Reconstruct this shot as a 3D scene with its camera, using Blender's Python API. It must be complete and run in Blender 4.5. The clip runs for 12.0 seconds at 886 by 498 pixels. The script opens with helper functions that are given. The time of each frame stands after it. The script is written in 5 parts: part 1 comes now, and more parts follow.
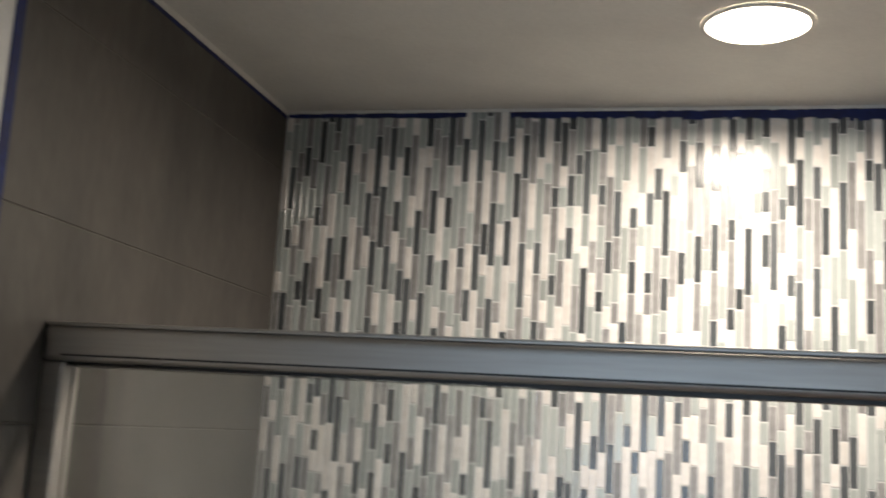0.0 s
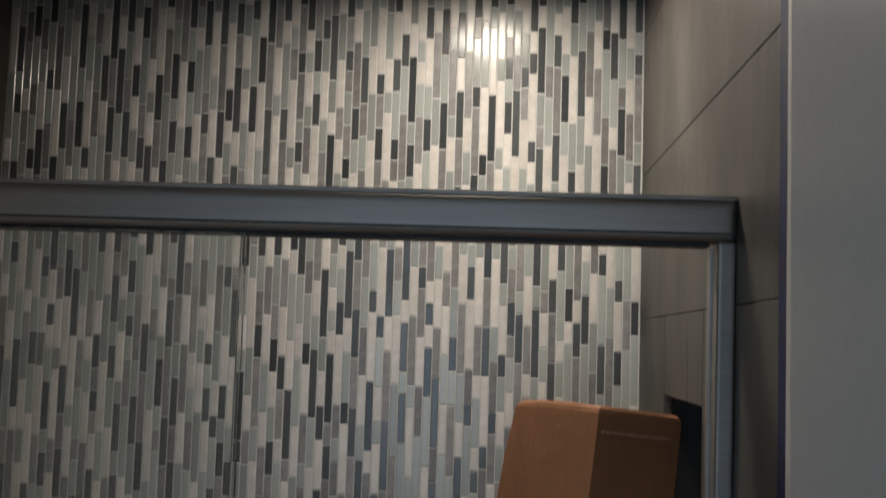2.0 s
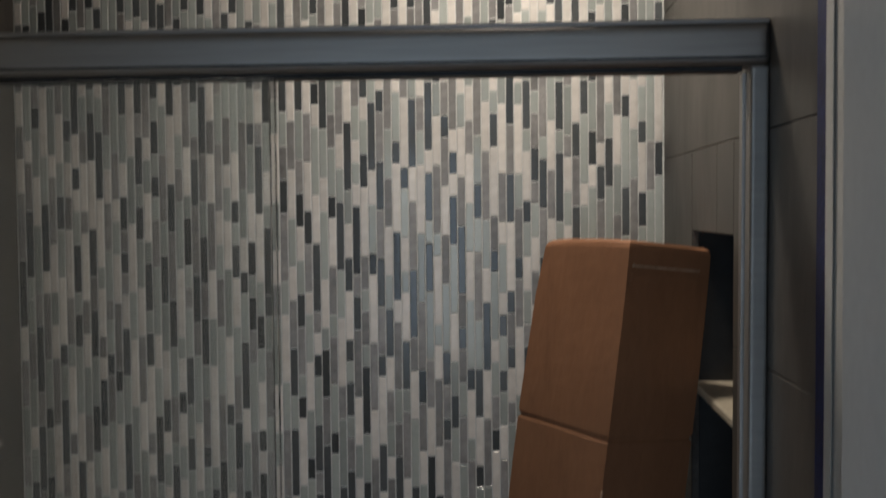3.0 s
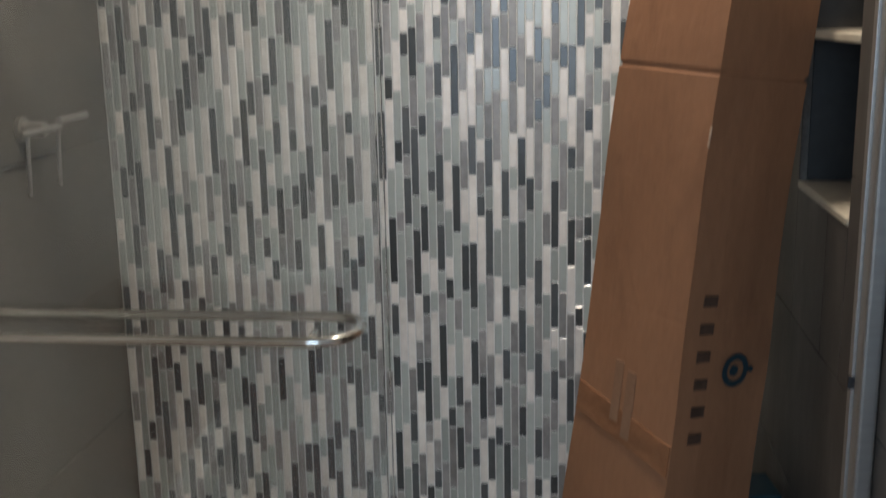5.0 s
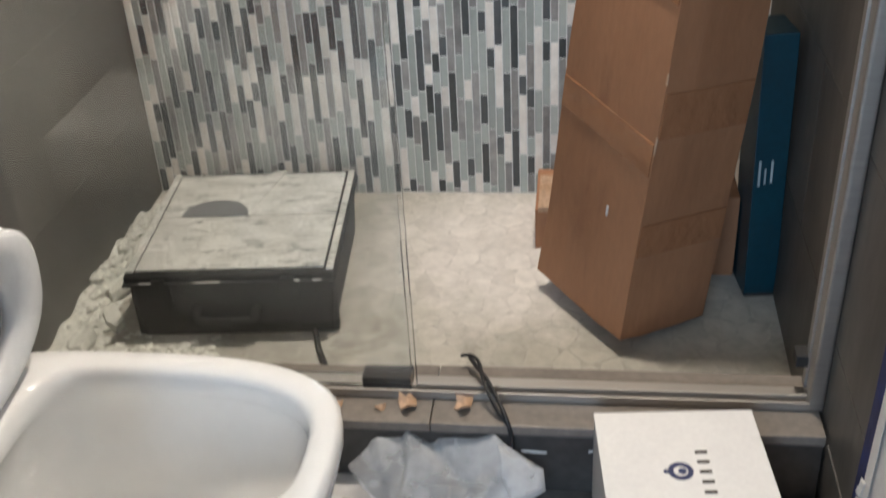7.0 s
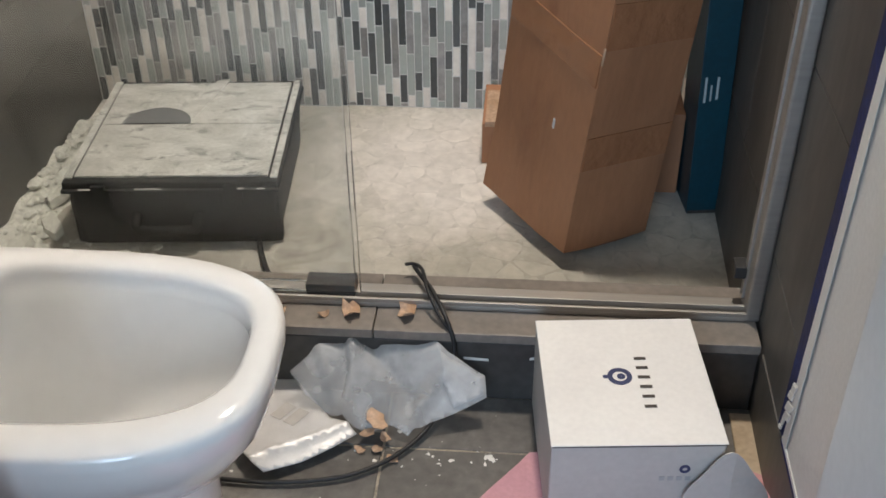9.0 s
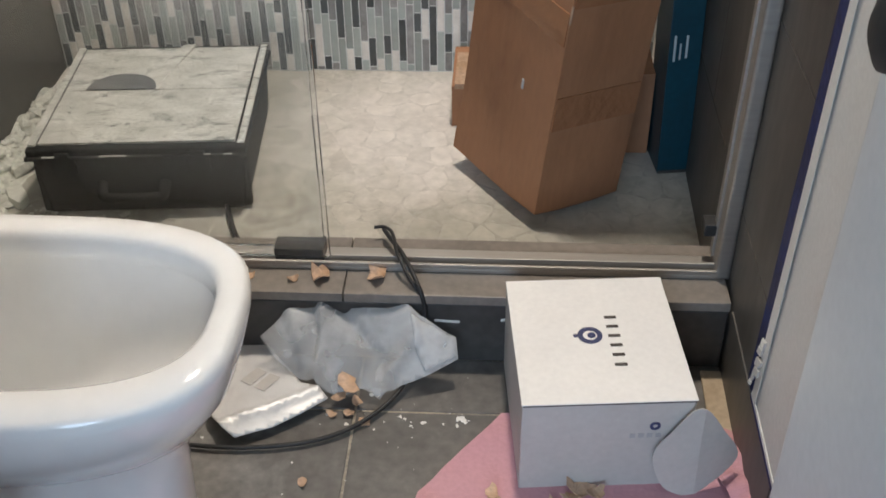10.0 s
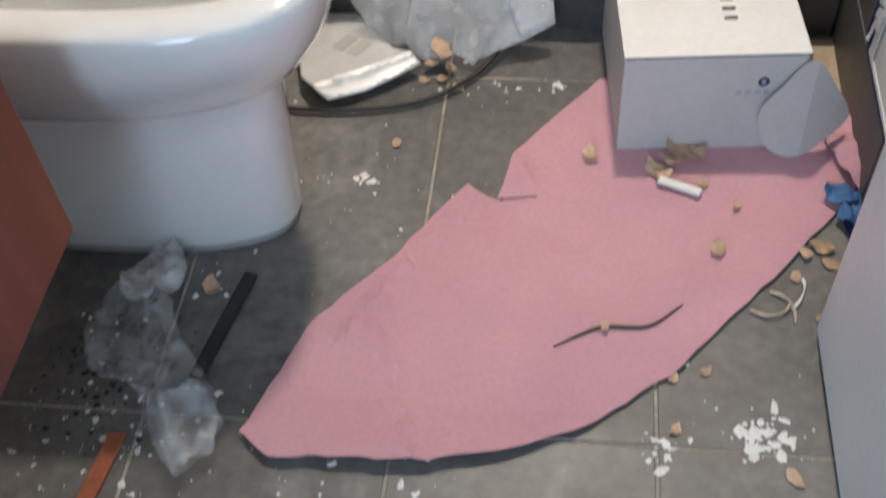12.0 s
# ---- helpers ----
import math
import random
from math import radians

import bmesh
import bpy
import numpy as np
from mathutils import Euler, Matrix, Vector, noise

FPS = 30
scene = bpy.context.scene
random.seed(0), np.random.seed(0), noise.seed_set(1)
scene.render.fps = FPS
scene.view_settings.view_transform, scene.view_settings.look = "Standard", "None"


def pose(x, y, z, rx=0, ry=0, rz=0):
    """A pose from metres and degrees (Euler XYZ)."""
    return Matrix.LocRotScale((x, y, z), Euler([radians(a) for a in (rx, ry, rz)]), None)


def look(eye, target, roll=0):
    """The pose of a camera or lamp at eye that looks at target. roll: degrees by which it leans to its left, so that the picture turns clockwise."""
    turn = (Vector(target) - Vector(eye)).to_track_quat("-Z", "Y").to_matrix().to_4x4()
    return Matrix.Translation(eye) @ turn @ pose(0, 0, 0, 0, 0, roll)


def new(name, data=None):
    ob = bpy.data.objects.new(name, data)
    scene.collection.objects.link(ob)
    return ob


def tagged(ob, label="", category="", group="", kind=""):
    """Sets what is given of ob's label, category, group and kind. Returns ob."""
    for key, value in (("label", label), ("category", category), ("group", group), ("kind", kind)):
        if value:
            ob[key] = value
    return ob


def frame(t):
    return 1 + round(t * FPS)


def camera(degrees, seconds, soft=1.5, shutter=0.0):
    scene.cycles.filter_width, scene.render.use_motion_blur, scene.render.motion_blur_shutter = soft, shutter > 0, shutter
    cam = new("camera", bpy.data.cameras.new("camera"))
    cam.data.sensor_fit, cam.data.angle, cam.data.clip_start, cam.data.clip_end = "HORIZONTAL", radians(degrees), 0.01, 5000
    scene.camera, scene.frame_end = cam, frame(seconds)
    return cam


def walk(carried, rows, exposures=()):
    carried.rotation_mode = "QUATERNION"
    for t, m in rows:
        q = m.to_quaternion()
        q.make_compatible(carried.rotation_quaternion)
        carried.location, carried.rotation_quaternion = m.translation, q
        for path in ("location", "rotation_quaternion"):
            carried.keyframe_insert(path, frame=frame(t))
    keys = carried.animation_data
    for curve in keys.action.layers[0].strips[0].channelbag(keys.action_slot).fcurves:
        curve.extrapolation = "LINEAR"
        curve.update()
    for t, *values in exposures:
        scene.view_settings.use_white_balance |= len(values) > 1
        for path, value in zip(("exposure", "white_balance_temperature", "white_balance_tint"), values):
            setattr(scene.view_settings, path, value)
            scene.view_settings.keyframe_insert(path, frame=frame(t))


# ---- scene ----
cam = camera(45.1, 12.0, soft=1.6, shutter=0.5)
PATH = [
    (0, (0.899, -2.192, 1.693), (0.444, -0.274, 2.027), 3.4),
    (0.5, (0.975, -2.169, 1.651), (0.658, -0.223, 1.991), 3.8),
    (1, (0.993, -2.164, 1.646), (0.84, -0.192, 1.946), 2.6),
    (1.5, (1.009, -2.156, 1.643), (0.925, -0.176, 1.916), 1.6),
    (2, (1.012, -2.144, 1.628), (0.924, -0.153, 1.799), 1.8),
    (2.5, (1.004, -2.143, 1.62), (0.934, -0.145, 1.653), -0.5),
    (3, (0.984, -2.147, 1.592), (0.88, -0.152, 1.513), -0.6),
    (3.2, (0.983, -2.145, 1.58), (0.869, -0.154, 1.43), 0.1),
    (4.8, (0.936, -2.112, 1.337), (0.717, -0.155, 0.983), -0.8),
    (5, (0.927, -2.104, 1.329), (0.703, -0.164, 0.897), -1.2),
    (5.5, (0.931, -2.092, 1.279), (0.724, -0.201, 0.66), 0.1),
    (6, (0.925, -2.095, 1.245), (0.783, -0.265, 0.451), 0.4),
    (6.5, (0.932, -2.086, 1.196), (0.731, -0.326, 0.268), -1.7),
    (7, (0.94, -2.078, 1.147), (0.696, -0.389, 0.105), -3.4),
    (7.5, (0.926, -2.095, 1.127), (0.739, -0.459, -0.009), -1.9),
    (9.5, (0.95, -2.091, 1.111), (0.825, -0.469, -0.054), -0.6),
    (10, (0.954, -2.09, 1.101), (0.857, -0.493, -0.099), -0.7),
    (10.5, (0.945, -2.099, 1.079), (0.857, -0.523, -0.15), -1.4),
    (11, (0.931, -2.107, 1.045), (0.813, -0.673, -0.344), -0.8),
    (11.5, (0.909, -2.131, 1.012), (0.742, -0.753, -0.427), -2.4),
    (12, (0.929, -2.148, 0.992), (0.708, -0.882, -0.54), -4.8),
]
EXPOSURES = [(0.0, 0.02), (0.5, -0.5), (1.0, -0.98), (1.5, -1.2), (2.5, -1.42), (3.2, -1.22), (4.8, -0.12), (5.5, 0.3), (6.5, 0.86), (7.5, 0.93), (9.5, 0.85), (12.0, 0.95)]
walk(cam, [(t, look(eye, target, roll)) for t, eye, target, roll in PATH], EXPOSURES)

# ---- light ----
world = bpy.data.worlds.new("world")
scene.world = world
world.use_nodes = True
wn = world.node_tree
sky = wn.nodes.new("ShaderNodeTexSky")
sky.sky_type, sky.sun_disc, sky.sun_elevation = "NISHITA", False, radians(35)
wn.links.new(sky.outputs[0], wn.nodes["Background"].inputs[0])
wn.nodes["Background"].inputs[1].default_value = 0.08


def lamp(name, kind, m, energy, colour, **settings):
    data = bpy.data.lights.new(name, kind)
    data.energy, data.color = energy, colour
    if "size" in settings:
        data.size = settings["size"]
    if "shape" in settings:
        data.shape, data.size_y = settings["shape"], settings["size_y"]
    if "spread" in settings:
        data.spread = radians(settings["spread"])
    if "spot" in settings:
        data.spot_size, data.spot_blend, data.shadow_soft_size = radians(settings["spot"]), settings["blend"], settings["soft"]
    ob = new(name, data)
    ob.matrix_world = m
    return ob


LIGHT_X, LIGHT_Y, CEIL = 0.997, -0.45, 2.385
lamp("shower_lamp", "AREA", pose(LIGHT_X, LIGHT_Y, CEIL - 0.012), 16.5, (1.0, 0.89, 0.765), shape="DISK", size=0.15, size_y=0.15, spread=170)
# bluish daylight through the doorway; lamp and its window are added, out of view
lamp("hall_daylight", "AREA", pose(0.40, -4.25, 1.45, 90, 0, 0), 34, (0.58, 0.77, 1.0), shape="RECTANGLE", size=1.2, size_y=1.5)


# ---- materials ----
def material(name, colour, rough=0.5, metal=0.0, vary=0.15, scale=8.0, fine=90.0, bump=0.1, streak=(1, 1, 1), second=None,
             amount=0.5, spec=0.5, island=0.0, each=0.0, coat=0.0, dent=0.0, smear=None, spill=None):
    """A surface with broad and fine variation; second is the colour of stains or wear, smear = (colour, scale, from, to) of smudges; spill = (colour, centre, reach) of a ragged patch."""
    m = bpy.data.materials.new(name)
    m.use_nodes = True
    n, l = m.node_tree.nodes, m.node_tree.links
    b = n["Principled BSDF"]
    b.inputs["Roughness"].default_value, b.inputs["Metallic"].default_value = rough, metal
    b.inputs["Specular IOR Level"].default_value = spec
    b.inputs["Coat Weight"].default_value = coat
    co = n.new("ShaderNodeTexCoord")
    mp = n.new("ShaderNodeMapping")
    mp.inputs["Scale"].default_value = streak
    l.new(co.outputs["Object"], mp.inputs[0])
    big = n.new("ShaderNodeTexNoise")
    big.inputs["Scale"].default_value, big.inputs["Detail"].default_value = scale, 6
    small = n.new("ShaderNodeTexNoise")
    small.inputs["Scale"].default_value, small.inputs["Detail"].default_value = fine, 4
    l.new(mp.outputs[0], big.inputs["Vector"])
    l.new(mp.outputs[0], small.inputs["Vector"])
    ramp = n.new("ShaderNodeMapRange")
    ramp.inputs["From Min"].default_value, ramp.inputs["From Max"].default_value = 0.5 - 0.25 * amount, 0.5 + 0.25 * (1 - amount) + 0.05
    l.new(big.outputs["Fac"], ramp.inputs["Value"])
    mix = n.new("ShaderNodeMix")
    mix.data_type = "RGBA"
    other = second or [c * (1 - vary) for c in colour]
    mix.inputs["A"].default_value, mix.inputs["B"].default_value = (*colour, 1), (*other, 1)
    l.new(ramp.outputs[0], mix.inputs["Factor"])
    hsv = n.new("ShaderNodeHueSaturation")
    shade = mix.outputs["Result"]
    if smear:
        tint, size, begin, end = smear
        smudge = n.new("ShaderNodeTexNoise")
        smudge.inputs["Scale"].default_value, smudge.inputs["Detail"].default_value = size, 8
        smudge.inputs["Roughness"].default_value, smudge.inputs["Distortion"].default_value = 0.62, 0.9
        l.new(mp.outputs[0], smudge.inputs["Vector"])
        cut = n.new("ShaderNodeMapRange")
        cut.inputs["From Min"].default_value, cut.inputs["From Max"].default_value = begin, end
        l.new(smudge.outputs["Fac"], cut.inputs["Value"])
        over = n.new("ShaderNodeMix")
        over.data_type = "RGBA"
        l.new(cut.outputs[0], over.inputs["Factor"])
        l.new(shade, over.inputs["A"])
        over.inputs["B"].default_value = (*tint, 1)
        shade = over.outputs["Result"]
    if spill:
        tint, centre, reach = spill
        away = n.new("ShaderNodeVectorMath")
        away.operation = "DISTANCE"
        l.new(co.outputs["Object"], away.inputs[0])
        away.inputs[1].default_value = centre
        torn = n.new("ShaderNodeTexNoise")
        torn.inputs["Scale"].default_value, torn.inputs["Detail"].default_value = 9.0, 9
        torn.inputs["Roughness"].default_value = 0.68
        l.new(co.outputs["Object"], torn.inputs["Vector"])
        push = n.new("ShaderNodeMath")
        push.operation = "MULTIPLY_ADD"
        push.inputs[1].default_value = 0.55
        l.new(torn.outputs["Fac"], push.inputs[0])
        l.new(away.outputs["Value"], push.inputs[2])
        fade = n.new("ShaderNodeMapRange")
        fade.inputs["From Min"].default_value, fade.inputs["From Max"].default_value = reach + 0.30, reach + 0.12
        fade.inputs["To Max"].default_value = 0.95
        l.new(push.outputs[0], fade.inputs["Value"])
        laid = n.new("ShaderNodeMix")
        laid.data_type = "RGBA"
        l.new(fade.outputs[0], laid.inputs["Factor"])
        l.new(shade, laid.inputs["A"])
        laid.inputs["B"].default_value = (*tint, 1)
        shade = laid.outputs["Result"]
    l.new(shade, hsv.inputs["Color"])
    val = n.new("ShaderNodeMapRange")
    val.inputs["To Min"].default_value, val.inputs["To Max"].default_value = 1 - vary, 1 + vary
    val.inputs["From Min"].default_value, val.inputs["From Max"].default_value = 0.3, 0.7
    l.new(small.outputs["Fac"], val.inputs["Value"])
    out = val.outputs[0]
    for width, source in ((island, "ShaderNodeNewGeometry"), (each, "ShaderNodeObjectInfo")):
        if width:
            src = n.new(source)
            r = n.new("ShaderNodeMapRange")
            r.inputs["To Min"].default_value, r.inputs["To Max"].default_value = 1 - width, 1 + width
            l.new(src.outputs["Random Per Island" if source.endswith("Geometry") else "Random"], r.inputs["Value"])
            mul = n.new("ShaderNodeMath")
            mul.operation = "MULTIPLY"
            l.new(out, mul.inputs[0])
            l.new(r.outputs[0], mul.inputs[1])
            out = mul.outputs[0]
    l.new(out, hsv.inputs["Value"])
    l.new(hsv.outputs[0], b.inputs["Base Color"])
    rr = n.new("ShaderNodeMapRange")
    rr.inputs["To Min"].default_value, rr.inputs["To Max"].default_value = max(0.02, rough * 0.8), min(1, rough * 1.25)
    l.new(big.outputs["Fac"], rr.inputs["Value"])
    l.new(rr.outputs[0], b.inputs["Roughness"])
    if dent:
        wide = n.new("ShaderNodeBump")
        wide.inputs["Strength"].default_value, wide.inputs["Distance"].default_value = dent, 0.02
        l.new(big.outputs["Fac"], wide.inputs["Height"])
    if bump:
        bp = n.new("ShaderNodeBump")
        bp.inputs["Strength"].default_value, bp.inputs["Distance"].default_value = bump, 0.004
        l.new(small.outputs["Fac"], bp.inputs["Height"])
        if dent:
            l.new(wide.outputs[0], bp.inputs["Normal"])
        l.new(bp.outputs[0], b.inputs["Normal"])
    return m


def glassy(name, tint, rough, clear, noise_scale=0.0, ior=1.5):
    """Clear sheet: rough sets its haze, clear how much passes."""
    m = bpy.data.materials.new(name)
    m.use_nodes = True
    n, l = m.node_tree.nodes, m.node_tree.links
    b = n["Principled BSDF"]
    b.inputs["Base Color"].default_value, b.inputs["Roughness"].default_value = (*tint, 1), rough
    b.inputs["Transmission Weight"].default_value, b.inputs["IOR"].default_value = clear, ior
    if noise_scale:
        co, no = n.new("ShaderNodeTexCoord"), n.new("ShaderNodeTexNoise")
        no.inputs["Scale"].default_value = noise_scale
        l.new(co.outputs["Object"], no.inputs["Vector"])
        r = n.new("ShaderNodeMapRange")
        r.inputs["To Min"].default_value, r.inputs["To Max"].default_value = rough * 0.5, min(1, rough * 1.8)
        l.new(no.outputs["Fac"], r.inputs["Value"])
        l.new(r.outputs[0], b.inputs["Roughness"])
    return m


def dusty_pane(name, tint, cover):
    """Clear glass with a thin uneven film of dust."""
    m = glassy(name, tint, 0.0, 1.0)
    n, l = m.node_tree.nodes, m.node_tree.links
    b, out = n["Principled BSDF"], n["Material Output"]
    film, mix, co, no, r = (n.new("ShaderNode" + k) for k in ("BsdfDiffuse", "MixShader", "TexCoord", "TexNoise", "MapRange"))
    film.inputs["Color"].default_value = (0.78, 0.80, 0.78, 1)
    no.inputs["Scale"].default_value, no.inputs["Detail"].default_value, no.inputs["Roughness"].default_value = 5.0, 8, 0.6
    l.new(co.outputs["Object"], no.inputs["Vector"])
    l.new(no.outputs["Fac"], r.inputs["Value"])
    r.inputs["From Min"].default_value, r.inputs["From Max"].default_value = 0.35, 0.68
    r.inputs["To Min"].default_value, r.inputs["To Max"].default_value = cover * 0.5, cover * 2.0
    l.new(r.outputs[0], mix.inputs[0])
    l.new(b.outputs[0], mix.inputs[1])
    l.new(film.outputs[0], mix.inputs[2])
    l.new(mix.outputs[0], out.inputs["Surface"])
    return m


def filmy(name, colour, cover, scale=26, crease=0.0, even=0.45):
    """Thin film: part of it lets all through, the rest is a soft glossy white."""
    m = bpy.data.materials.new(name)
    m.use_nodes = True
    n, l = m.node_tree.nodes, m.node_tree.links
    b, out = n["Principled BSDF"], n["Material Output"]
    b.inputs["Base Color"].default_value, b.inputs["Roughness"].default_value = (*colour, 1), 0.30
    clear, mix, co, no, r = (n.new("ShaderNode" + k) for k in ("BsdfTransparent", "MixShader", "TexCoord", "TexNoise", "MapRange"))
    no.inputs["Scale"].default_value, no.inputs["Detail"].default_value = scale, 6
    l.new(co.outputs["Object"], no.inputs["Vector"])
    l.new(no.outputs["Fac"], r.inputs["Value"])
    r.inputs["From Min"].default_value, r.inputs["From Max"].default_value = 0.35, 0.68
    r.inputs["To Min"].default_value, r.inputs["To Max"].default_value = cover * even, min(1, cover * (2.2 - even))
    if crease:
        bp = n.new("ShaderNodeBump")
        bp.inputs["Strength"].default_value, bp.inputs["Distance"].default_value = crease, 0.008
        l.new(no.outputs["Fac"], bp.inputs["Height"])
        l.new(bp.outputs[0], b.inputs["Normal"])
    l.new(r.outputs[0], mix.inputs[0])
    l.new(clear.outputs[0], mix.inputs[1])
    l.new(b.outputs[0], mix.inputs[2])
    l.new(mix.outputs[0], out.inputs["Surface"])
    return m


def glowing(name, colour, strength):
    m = bpy.data.materials.new(name)
    m.use_nodes = True
    b = m.node_tree.nodes["Principled BSDF"]
    b.inputs["Emission Color"].default_value, b.inputs["Emission Strength"].default_value = (*colour, 1), strength
    return m


